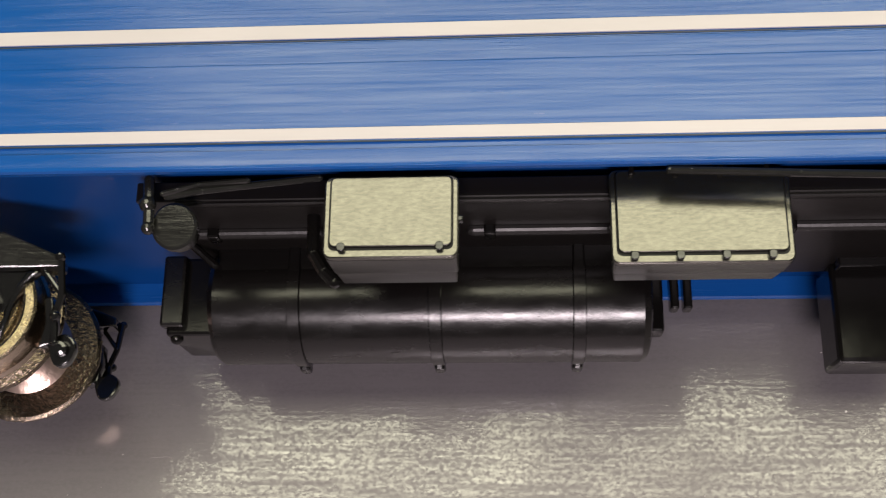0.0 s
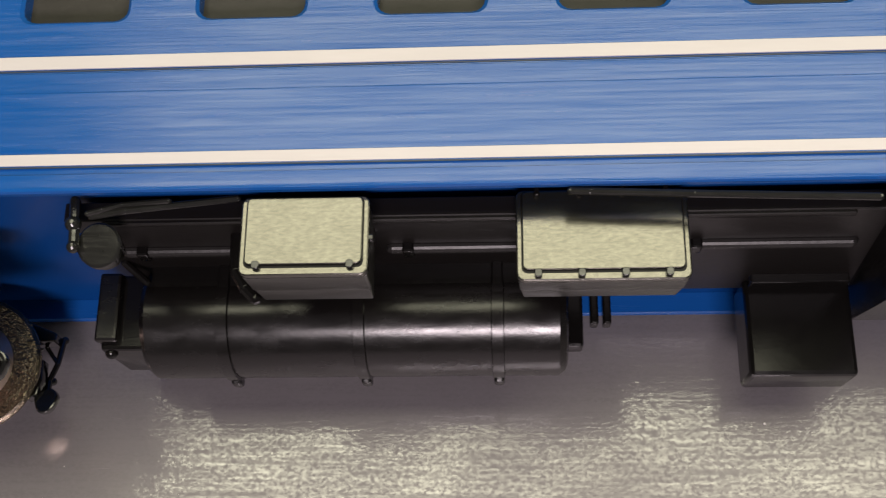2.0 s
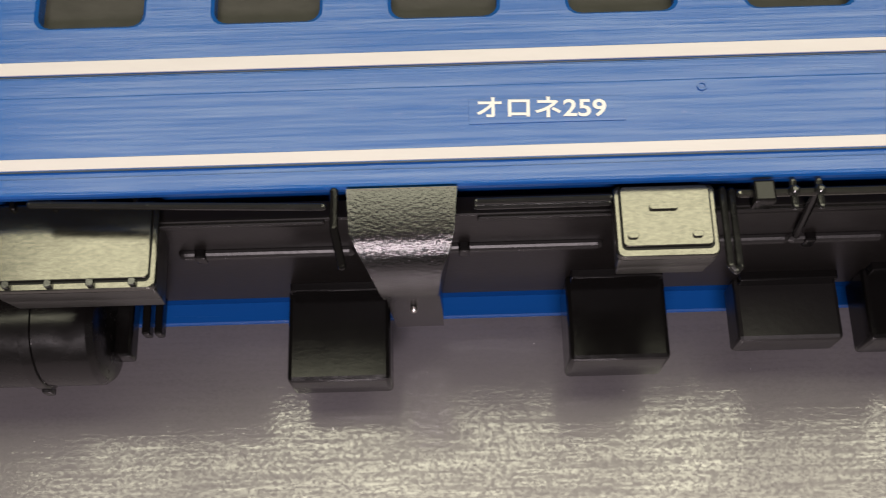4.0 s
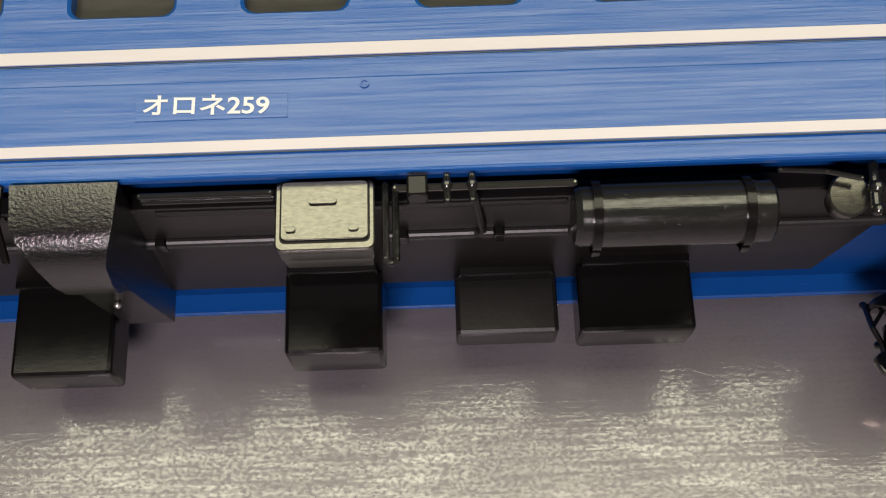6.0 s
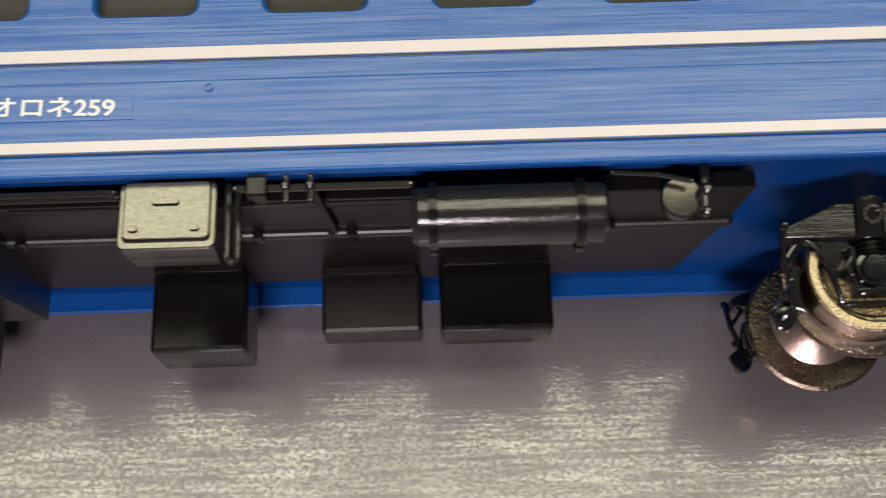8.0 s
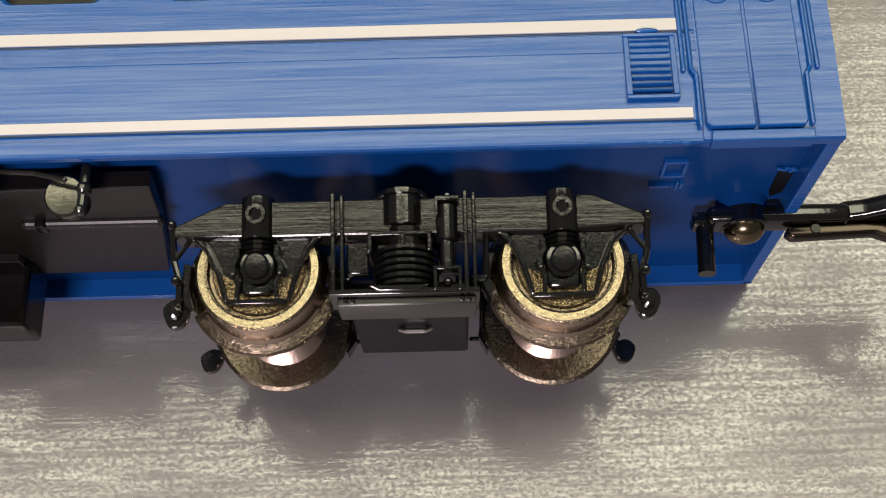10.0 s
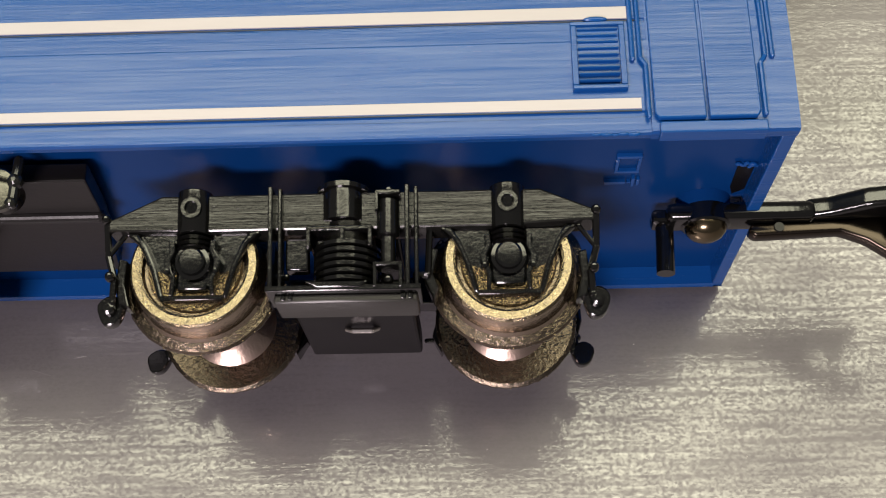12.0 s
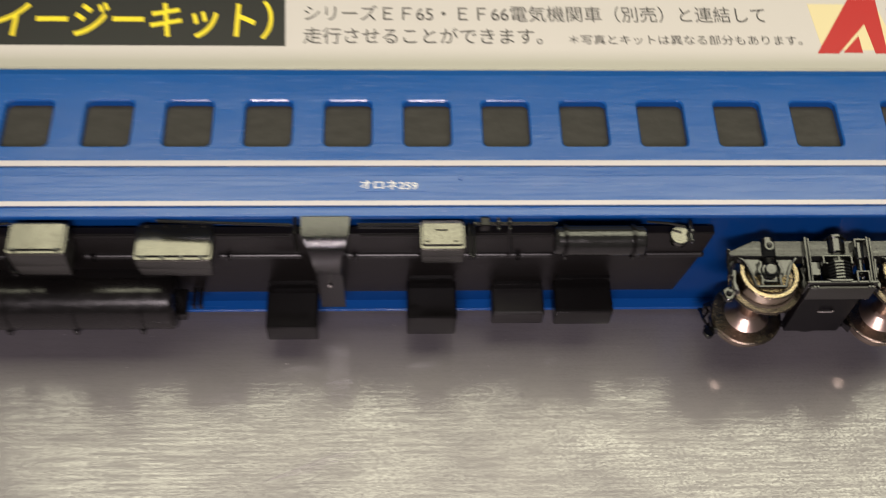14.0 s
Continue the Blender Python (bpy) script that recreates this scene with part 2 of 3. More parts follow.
def prism(poly, a0, a1, axis="z", bev=0.1, bm=None):
    """A polygon drawn out along an axis: 'z' takes (x, u), 'x' takes (u, w), 'y' takes (x, w)."""
    b = bmesh.new()
    place = {"z": lambda p, a: (p[0], p[1], a), "x": lambda p, a: (a, p[0], p[1]), "y": lambda p, a: (p[0], a, p[1])}[axis]
    lo = [b.verts.new(place(p, a0)) for p in poly]
    hi = [b.verts.new(place(p, a1)) for p in poly]
    b.faces.new(lo)
    b.faces.new(hi)
    n = len(poly)
    for i in range(n):
        b.faces.new((lo[i], lo[(i + 1) % n], hi[(i + 1) % n], hi[i]))
    bmesh.ops.recalc_face_normals(b, faces=b.faces)
    if bev > 0:
        bmesh.ops.bevel(b, geom=b.edges, offset=bev, segments=2, profile=0.5, affect="EDGES", clamp_overlap=True)
    if bm is None:
        return b
    merge(bm, b)
    return bm


def rounded(x0, x1, u0, u1, r, n=4):
    """Corner points of a rectangle with rounded corners."""
    out = []
    for cx, cu, t0 in ((x1 - r, u1 - r, 0), (x0 + r, u1 - r, 90), (x0 + r, u0 + r, 180), (x1 - r, u0 + r, 270)):
        for i in range(n):
            t = radians(t0 + 90 * i / (n - 1))
            out.append((cx + r * math.cos(t), cu + r * math.sin(t)))
    return out


def lettering(name, text, size, x, y, material, parent, m, label="", width=None, bold=0.0):
    """Flat lettering made into a mesh; m carries its plane, x and y lie in it."""
    cu = bpy.data.curves.new(name, "FONT")
    cu.body, cu.size, cu.extrude, cu.offset = text, size * MM, 0.000005, bold * MM
    tmp = bpy.data.objects.new(name, cu)
    scene.collection.objects.link(tmp)
    me = bpy.data.meshes.new_from_object(tmp.evaluated_get(bpy.context.evaluated_depsgraph_get()))
    bpy.data.objects.remove(tmp)
    k = 1.0
    if width and len(me.vertices):
        xs = [v.co.x for v in me.vertices]
        k = width * MM / max(max(xs) - min(xs), 1e-6)
        for v in me.vertices:
            v.co.x = (v.co.x - min(xs)) * k
    me.materials.clear()
    me.materials.append(material)
    ob = new(name, me)
    ob.parent = parent
    ob.matrix_basis = m @ pose(x * MM, y * MM, 0)
    if label:
        ob["label"] = label
    return ob


# ---- the setting ----
bm = bmesh.new()
box(-900, 900, -700, 700, -30, TABLE, 1.0, bm)
tagged(link("table_top", bm, TABLE_M), "brushed bare metal work surface with fine scratches", "work surface", kind="structure")

# ---- the coach model, lying on its side: x along it, y towards its roof, z across it ----
coach = new("coach_model")
coach.matrix_world = pose(0, 0, 0.00472)
tagged(coach, "blue plastic model sleeping coach with cream stripes, lying on its side", "model train")
X0, X1, XC = -177.1, 84.3, -46.4
WC = 13.15   # middle of the body
WB = 12.6    # middle of the bogies, on the underframe's own grid
WIN_X = [-45.1 + 14.52 * i for i in range(-7, 7)]
WIN_X = [-158.0] + WIN_X + [59.6]
WIN_WIDE, WIN_U0, WIN_U1 = 8.7, 14.8, 25.2


def win_w(x):
    return 6.0 if x > 55 or x < -155 else WIN_WIDE


def side(u):
    """Outer face of the near side at height u."""
    if u <= 0.5:
        return 30.45
    if u < 8:
        return 30.62 + (u - 1.95) * 0.0812
    return 31.1


bm = bmesh.new()
# outer profile from the near skirt over the roof to the far skirt, and back inside
near = [(0.0, 30.1), (0.1, 30.36), (0.35, 30.42), (1.4, 30.53), (1.5, 30.38), (1.85, 30.4), (1.95, 30.62), (7.0, 31.03), (7.6, 31.07), (7.95, 31.1), (8.15, 31.125), (8.22, 31.12), (8.28, 31.095), (8.5, 31.1), (9.95, 31.1), (10.05, 30.98), (10.3, 30.98), (10.4, 31.1), (13.9, 31.1)]
top = [(26.1, 31.1), (31.5, 31.0), (33.2, 30.4)]
roof = [(33.2, 30.4), (35.2, 28.4), (37.4, 24.6), (39.2, 19.2), (39.8, WC), (39.2, 7.1), (37.4, 1.7), (35.2, -2.1), (33.2, -4.1)]
far = [(u, 2 * WC - w) for u, w in reversed(near + top)]


def strip(bm, prof, x0, x1):
    a = [bm.verts.new((x0, u, w)) for u, w in prof]
    b = [bm.verts.new((x1, u, w)) for u, w in prof]
    for i in range(len(prof) - 1):
        bm.faces.new((a[i], a[i + 1], b[i + 1], b[i]))


XD = 72.6
XE = 2 * XC - XD
strip(bm, near, XE, XD)
strip(bm, top, XE, XD)
strip(bm, far, X0, X1)
# window band with rounded openings and reveals
cuts = [XE] + [x - 2.85 for x in WIN_X[1:]] + [XD]
for wx, c0, c1 in zip(WIN_X, cuts, cuts[1:]):
    r, n = 1.1, 5
    WIN_W = win_w(wx)
    hole = []
    for cx, cu, t0 in ((wx + WIN_W - r, WIN_U1 - r, 0), (wx + r, WIN_U1 - r, 90), (wx + r, WIN_U0 + r, 180), (wx + WIN_W - r, WIN_U0 + r, 270)):
        for i in range(n):
            t = radians(t0 + 90 * i / (n - 1))
            hole.append((cx + r * math.cos(t), cu + r * math.sin(t)))
    grow = lambda p, g: (p[0] + g * (1 if p[0] > wx + WIN_W / 2 else -1), p[1] + g * (1 if p[1] > 20 else -1))
    outer = [bm.verts.new((x, u, 31.1)) for x, u in ((c1, 26.1), (c0, 26.1), (c0, 13.9), (c1, 13.9))]
    ring = [bm.verts.new((*grow(p, 0.25), 31.1)) for p in hole]
    lip = [bm.verts.new((*p, 30.85)) for p in hole]
    back = [bm.verts.new((*p, 29.5)) for p in hole]
    m = len(ring)
    for q in range(4):
        for i in range(n - 1):
            bm.faces.new((outer[q], ring[q * n + i], ring[q * n + i + 1]))
        bm.faces.new((outer[q], ring[q * n + n - 1], ring[(q * n + n) % m], outer[(q + 1) % 4]))
    for i in range(m):
        j = (i + 1) % m
        bm.faces.new((ring[i], ring[j], lip[j], lip[i]))
        bm.faces.new((lip[i], lip[j], back[j], back[i]))
# inner faces of the skirts
strip(bm, [(0.0, 30.1), (0.1, 29.4), (3.0, 29.4)], XE, XD)
strip(bm, [(3.0, -3.2), (0.1, -3.2), (0.0, -3.95)], X0 + 1, X1 - 1)
bmesh.ops.remove_doubles(bm, verts=bm.verts, dist=0.001)
body = part("body_shell", bm, BLUE, coach, "glossy blue plastic shell with brushed scratches", 2)

bm = bmesh.new()
strip(bm, roof, X0, X1)
part("roof", bm, ROOF, coach, "pale grey plastic roof")
# floor takes the blue that is darkened for shade
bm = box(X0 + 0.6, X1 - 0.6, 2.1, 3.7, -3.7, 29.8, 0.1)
part("floor", bm, BLUE_SHADED, coach, "blue plastic floor seen from below, colour darkened for shade")
for s, xe in ((1, X1), (-1, X0)):
    bm = prism([(0.1, 30.3), (8, 30.95), (33, 30.9), (36.5, 26.2), (39.6, WC), (36.5, 0.1), (33, -4.6), (8, -4.65), (0.1, -4.0)], xe - s * 1.2, xe, "x", 0.15)
    part("end_wall", bm, BLUE, coach)

# end sections with the doors
for s, xe, xd in ((1, X1, XD), (-1, X0, XE)):
    bm = bmesh.new()
    lo, hi = min(xe, xd), max(xe, xd)
    strip(bm, [(0.0, 30.2), (0.12, 30.55), (1.0, 30.7), (8, 31.15), (33, 31.1), (33.2, 30.4)], lo, hi)
    strip(bm, [(0.0, 30.2), (0.1, 29.2), (3, 29.2)], lo, hi)
    bm.faces.new([bm.verts.new(p) for p in ((xd, 0, 30), (xd, 0.1, 30.6), (xd, 8, 31.15), (xd, 33, 31.1), (xd, 33, 30))])
    entrance = part("entrance", bm, BLUE, coach)
    c = xe - s * 7.3
    for k in (-1, 1):
        leaf = prism([(c + k * 0.12, 0.9), (c + k * 3.9, 0.9), (c + k * 4.2, 1.4), (c + k * 4.2, 28.4), (c + k * 3.9, 29), (c + k * 0.12, 29)], 30.75, 31.3, "z", 0.12)
        leaf = part("door_leaf", leaf, BLUE, entrance)
        bm = bmesh.new()
        b = lathe([(31.1, 0.95), (31.42, 0.95), (31.42, 1.2), (31.1, 1.35)], (c + k * 2.15, 0, 0), "z", 28)
        for v in b.verts:
            v.co.y = 17.0 + (v.co.y + (3 if v.co.y > 0 else -3))
        merge(bm, b)
        part("oval_window", bm, BLUE, entrance)
        b = lathe([(31.2, 0.95), (31.36, 0.95)], (c + k * 2.15, 0, 0), "z", 28)
        for v in b.verts:
            v.co.y = 17.0 + (v.co.y + (3 if v.co.y > 0 else -3))
        part("oval_pane", b, PANE, entrance)
    for k in (-1, 1):
        b = tube([(c + k * 5.0, 28, 31.3), (c + k * 5.0, 6.4, 31.3), (c + k * 4.6, 5.8, 31.25), (c + k * 4.6, 1.2, 31.0)], 0.2, 8)
        part("handrail", b, BLUE, entrance)
        b = tube([(c + k * 5.6, 28, 31.2), (c + k * 5.6, 6.4, 31.2)], 0.22, 8)
        part("door_guide", b, BLUE, entrance)
    b = box(lo + 0.6, hi - (2.6 if s > 0 else 0), -0.25, 0.75, 29.4, 31.0, 0.12)
    part("door_step", b, BLUE, entrance)

# windows
for wx in WIN_X:
    b = box(wx - 0.3, wx + win_w(wx) + 0.3, WIN_U0 - 0.3, WIN_U1 + 0.3, 29.0, 29.5, 0)
    part("window_pane", b, PANE, coach)

# stripes
for u0, u1, xs in ((2.12, 3.05, 71.9), (10.35, 11.5, 71.4)):
    lo = 2 * XC - xs
    w = side((u0 + u1) / 2)
    t = 0.075 if u1 < 8 else 0.0
    b = prism([(u0, w - 0.2), (u1, w - 0.2), (u1, w + 0.07 + t * 0.5), (u0, w + 0.07 - t * 0.5)], lo, xs, "x", 0.02)
    part("stripe", b, CREAM, coach, "cream plastic tape stripe")

for u, w in ((1.98, 30.62), (10.22, 31.0)):
    part("seam", box(2 * XC - 71.9, 71.9, u - 0.06, u + 0.06, w - 0.3, w + 0.03, 0), TAPE_EDGE, coach)

# louvre by the end
for s in (1, -1):
    cx = XC + s * (68.7 + 46.4)
    b = bmesh.new()
    for a in ((cx - 2.2, cx - 1.7, 4.05, 9.65), (cx + 1.7, cx + 2.2, 4.05, 9.65), (cx - 2.2, cx + 2.2, 3.7, 4.05), (cx - 2.2, cx + 2.2, 9.65, 10.0)):
        box(a[0], a[1], a[2], a[3], 30.5, 31.35, 0.08, b)
    vent = part("vent", b, BLUE, coach)
    for i in range(9):
        u = 4.45 + i * 0.6
        b = prism([(u, 30.6), (u + 0.42, 30.6), (u + 0.1, 31.3), (u, 31.3)], cx - 1.65, cx + 1.65, "x", 0.05)
        part("slat", b, BLUE, vent)

# car lettering on a transfer
b = box(-39.0, -26.7, 4.9, 7.0, 30.7, side(6.2) + 0.07, 0.02)
for v in b.verts:
    v.co.z += (v.co.y - 6.2) * 0.0812
part("transfer", b, BLUE, coach)
lettering("car_lettering", "オロネ259", 2.0, 0, 0, WHITE_INK, coach,
          pose(-38.4 * MM, 5.55 * MM, (side(5.55) + 0.12) * MM, 4.64, 0, -1.6), "white printed lettering", 10.2, 0.036)

b = lathe([(31.0, 0.42), (31.2, 0.4), (31.2, 0.25), (31.0, 0.22)], (-20.5, 7.6, 0), "z", 20)
part("dimple", b, BLUE, coach)
bm = bmesh.new()
for i in range(7):
    ball((68.2 + 0.5 * i + 0.2 * math.sin(i * 2.1), 0.02 + 0.06 * math.sin(i * 1.7), 30.3), 0.2 + 0.08 * math.sin(i * 3.3), bm, 12, 8, (2.0, 0.7, 0.8))
part("glue_bead", bm, BLUE, coach)
bm = ball((68.6, 10.25, 31.2), 1.0, None, 16, 8, (1.0, 0.25, 0.25))
part("glue_bead", bm, BLUE, coach)

# ---- underframe ----
# the running gear hangs slightly askew under the floor as the coach lies on its side
SEAT = Matrix(((1, 0, 0, 0), (0, 1, -0.04, -0.5), (0, 0, 1.137, -1.4), (0, 0, 0, 1)))
b = prism([(-114.6, 23.4), (-112.0, 4.2), (22.3, 4.2), (24.8, 16.5), (25.6, 23.4)], 1.0, 2.7, "y", 0.15)
plate = part("underframe", b, PLATE, coach, "dull black plastic underframe plate")
for x0, x1 in ((-111.5, -98.5), (-88.4, -77.4), (-64, -49.6), (-41, -28.0), (-19.5, -11.8), (-11.0, -3.5), (12.4, 24.6)):
    part("rib", tube([(x0, 0.95, 16.8), (x1, 0.95, 16.8)], 0.62, 16), CASE, plate)
    part("clip", box(x0 + 0.9, x0 + 1.9, 0.2, 1.2, 16.0, 17.6, 0.2), BLACK, plate)
for x0, x1 in ((-111.5, -51), (-38.5, -4)):
    part("rib", box(x0, x1, 0.7, 1.3, 22.6, 23.3, 0.15), PLATE, plate)


def equipment_box(x0, x1, u0, u1, w0, w1, knobs, name, label):
    mid = w0 + (w1 - w0) * 0.4
    b = box(x0 + 0.12, x1 - 0.12, u0, u1, mid, w1 - 0.5, 0.25, taper=0.02)
    ob = part(name, b, SIDE, coach, label)
    part("skirting", box(x0 + 0.32, x1 - 0.32, u0 + 0.14, u1, w0, mid + 0.05, 0.12, taper=0.04), SIDE, ob)
    part("rim", prism(rounded(x0, x1, u0 - 0.1, u1 + 0.2, 0.6), w1 - 0.8, w1 - 0.05, "z", 0.14), LID_TOP, ob)
    part("groove", prism(rounded(x0 + 0.4, x1 - 0.4, u0 + 0.5, u1 + 0.05, 0.45), w1 - 0.2, w1 - 0.03, "z", 0), MATT, ob)
    lid = prism(rounded(x0 + 0.5, x1 - 0.5, u0 + 0.72, u1 - 0.02, 0.4), w1 - 0.1, w1 + 0.2, "z", 0.08)
    part("lid", lid, LID_TOP, ob, "satin black lid catching the light")
    for kx, ku in knobs:
        part("hinge", prism(rounded(kx - 0.3, kx + 0.3, ku - 0.34, ku + 0.3, 0.2), w1 - 0.2, w1 + 0.36, "z", 0.1), LID, ob)
    part("foot", box(x0 + 0.8, x1 - 0.8, u0 + 0.6, u1, w0 - 0.9, w0 + 0.2, 0.1), BLACK, ob)
    return ob


b1 = equipment_box(-99.0, -89.0, -4.9, 1.3, 19.6, 26.7, [(-97.6, -4.2), (-90.4, -4.2)], "battery_box", "black equipment box")
part("catch", box(-89.2, -88.7, -2.2, -1.7, 26.0, 26.6, 0.12), LID, b1)
b2 = equipment_box(-77.8, -64.3, -4.75, 2.5, 19.0, 24.3, [(-76.1 + 3.35 * i, -4.3) for i in range(4)], "battery_box", "wide black equipment box")
for i in range(4):
    part("hinge", box(-76.35 + 3.35 * i, -75.9 + 3.35 * i, 2.0, 2.7, 24.2, 25.0, 0.12), BLACK, b2)
b3 = equipment_box(-27.9, -19.9, -4.2, 1.6, 21.9, 26.6, [], "switch_box", "small black equipment box")
for kx in (-26.6, -21.6):
    part("latch", prism(rounded(kx - 0.42, kx + 0.42, -2.85, -2.35, 0.22), 26.6, 27.0, "z", 0.05), LID_TOP, b3)
part("grip", prism(rounded(-25.2, -22.9, -0.5, 0.05, 0.26), 26.6, 27.05, "z", 0.05), LID_TOP, b3)

# air tank on the far side
TU, TW = -2.75, 7.4
tank = part("air_tank", lathe([(-112.0, 4.3), (-111.8, 4.9), (-111.3, 5.3), (-74.0, 5.3), (-73.4, 4.9), (-73.2, 4.3)], (0, TU, TW), "x", 48), RIB, coach, "long ribbed black tank")
part("saddle", prism([(-2.6, 3.6), (-2.6, 12.1), (-1.4, 12.35), (1.3, 12.35), (1.3, 3.6)], -111.2, -73.8, "x", 0.3), BLACK, tank)
for x in (-104.2, -91.9, -79.5):
    part("strap", lathe([(x - 0.6, 5.25), (x - 0.5, 5.55), (x + 0.5, 5.55), (x + 0.6, 5.25)], (0, TU, TW), "x", 48), RIB, tank)
    part("strap", box(x - 0.5, x + 0.5, -2.3, 1.3, 11.9, 12.7, 0.15), BLACK, tank)
    part("lug", box(x - 0.5, x + 0.5, -8.5, -7.6, 4.6, 6.2, 0.3), RIB, tank)
part("pipe_block", box(-73.6, -71.6, -5.2, 0.5, 4.2, 6.4, 0.3), BLACK, tank)
for x in (-70.9, -69.7):
    part("pipe_block", box(x, x + 0.8, -2.9, 1.2, 4.4, 6.0, 0.2), BLACK, tank)
mount = part("mount", box(-116.2, -111.6, -6.0, 1.3, 1.8, 9.6, 0.35), BLACK, tank)
part("mount_rib", box(-116.5, -114.4, -5.4, 1.2, 9.2, 10.6, 0.3), RIB, mount)
part("mount_rib", tube([(-112.9, 0.9, 14.0), (-111.0, -0.7, 13.0)], 0.35, 8), BLACK, mount)
part("mount_foot", ball((-115.4, -6.0, 8.6), 0.6, None, 16, 10), BLACK, mount)

# boxes along the far side
for x0, x1, u0, w0, w1 in ((-56.6, -46.8, -8.2, 1.6, 6.6), (-30.0, -20.6, -7.3, 1.8, 8.2), (-13.6, -3.6, -5.3, 2.2, 6.2), (-1.8, 9.3, -6.0, 3.0, 8.0)):
    ob = part("equipment_case", box(x0, x1, u0, 1.2, w0, w1, 0.45, seg=2), CASE if u0 == -5.3 else BLACK, coach, "plain black equipment case")
    part("base", box(x0 + 0.4, x1 - 0.4, 0.2, 1.3, w0, w1 + 1.6, 0.15), BLACK, ob)

# hanger bracket
prof = [(1.4, 28.2), (-2.2, 27.9), (-3.7, 27.1), (-4.7, 25.4), (-5.2, 22.6), (-5.0, 20.2), (-4.2, 18.6), (-3.9, 17.6), (-3.3, 12), (-2.2, 3.8), (1.4, 3.8)]
wide_l = [4.5, 4.3, 3.6, 2.9, 2.4, 2.2, 2.2, 2.2, 2.2, 2.1, 2.1]
wide_r = [4.1, 3.8, 3.3, 2.7, 2.4, 2.2, 2.2, 2.4, 2.5, 2.5, 2.5]
bm = bmesh.new()
L = [bm.verts.new((-44.2 - k, u, w)) for (u, w), k in zip(prof, wide_l)]
R = [bm.verts.new((-44.2 + k, u, w)) for (u, w), k in zip(prof, wide_r)]
n = len(prof)
for i in range(n):
    bm.faces.new((L[i], L[(i + 1) % n], R[(i + 1) % n], R[i]))
bm.faces.new(L)
bm.faces.new(R)
hanger = part("hanger_bracket", bm, GRAINY, coach, "grained black plastic bracket", 50)
part("screw", ball((-44.2, -3.75, 13.8), 0.35), STEEL, hanger)

# near cylinder
cy = part("brake_cylinder", lathe([(-4.0, 1.6), (-3.9, 2.2), (-3.4, 2.45), (-2.0, 2.45), (-2.0, 2.6), (10.6, 2.6), (10.6, 2.5), (11.9, 2.5), (12.2, 2.2), (12.3, 1.5)], (0, -1.4, 24.7), "x", 40), LID, coach, "glossy black cylinder")
for x in (-2.2, 9.9):
    part("strap", lathe([(x - 0.35, 2.6), (x - 0.35, 2.9), (x + 0.35, 2.9), (x + 0.35, 2.6)], (0, -1.4, 24.7), "x", 40), BLACK, cy)
    part("lug", box(x - 0.35, x + 0.35, -4.4, -3.2, 23.2, 24.2, 0.1), BLACK, cy)
for cx, cu, s in ((18.75, -0.2, 1), (-110.9, -1.5, -1)):
    b = lathe([(23.9, 1.55), (24.0, 1.75), (24.55, 1.78), (24.7, 1.6), (24.72, 0.05)], (cx, cu, 0), "z", 36)
    for v in b.verts:
        v.co.z += (v.co.y - cu) * 0.2
    ob = part("reflector", b, LID_TOP if s > 0 else LID, coach)
    part("backing", lathe([(22.6, 1.5), (24.2, 1.55)], (cx + s * 0.1, cu + 0.1, 0), "z", 28), BLACK, ob)
    part("valve", tube([(cx + s * 1.95, 2.0, 25.4), (cx + s * 1.75, -1.9, 25.2)], 0.42, 10), LID, ob)
    part("knob", ball((cx + s * 1.9, 0.0, 25.4), 0.66), LID, ob)
    part("knob", ball((cx + s * 1.75, -1.9, 25.3), 0.52), LID, ob)
    part("pipe", tube([(cx - s * 6, 1.4, 26.4), (cx - s * 2.2, 1.2, 26.2), (cx + s * 0.5, 0.5, 26.2)], 0.24, 8), LID, ob)

# curved stay beside the first box
part("stay", tube([(-101.1, 1.2, 20), (-101.0, -2.2, 20), (-100.1, -3.7, 20), (-99.2, -4.6, 20)], 0.55, 10), BLACK, coach)
part("pipe", tube([(-73.6, 1.3, 27.2), (-64.3, 0.9, 27.2), (-50.6, 0.4, 27.2)], 0.3, 10), LID, coach)
part("pipe", tube([(-111.2, 0.4, 25.9), (-108.4, 0.8, 26.0), (-99.5, 1.6, 26.2)], 0.28, 10), LID, coach)
for w in (27.2, 26.2):
    part("pipe", tube([(-38.6, 0.5, w), (-28.2, 0.5, w)], 0.26, 10), LID, coach)
part("pipe", tube([(-18.2, 0.4, 27.4), (-4.0, 0.4, 27.4)], 0.32, 10), LID_TOP, coach)
for x in (-14.1, -12.1):
    part("ball_valve", ball((x, 0.4, 27.7), 0.48, None, 12, 8), LID, coach)
    part("cock", tube([(x, 1.2, 27.6), (x, -0.9, 27.6)], 0.3, 8), LID, coach)
part("lever", tube([(-12.1, 0.6, 27.0), (-11.0, 0.6, 18.0)], 0.35, 8), BLACK, coach)
part("valve_block", box(-17.3, -15.6, -0.6, 1.2, 26.4, 28.2, 0.2), BLACK, coach)
b = tube([(-19.1, 1.5, 25.8), (-19.1, -4.9, 25.8), (-18.7, -5.3, 25.7), (-18.3, -4.9, 25.5), (-18.3, 1.5, 25.5)], 0.3, 8)
part("lever", b, LID, coach)
b = tube([(-49.7, 1.5, 27.6), (-49.7, -1.6, 27.6), (-49.2, -4.2, 26.2)], 0.35, 8)
part("lever", b, BLACK, coach)

# ---- bogies ----


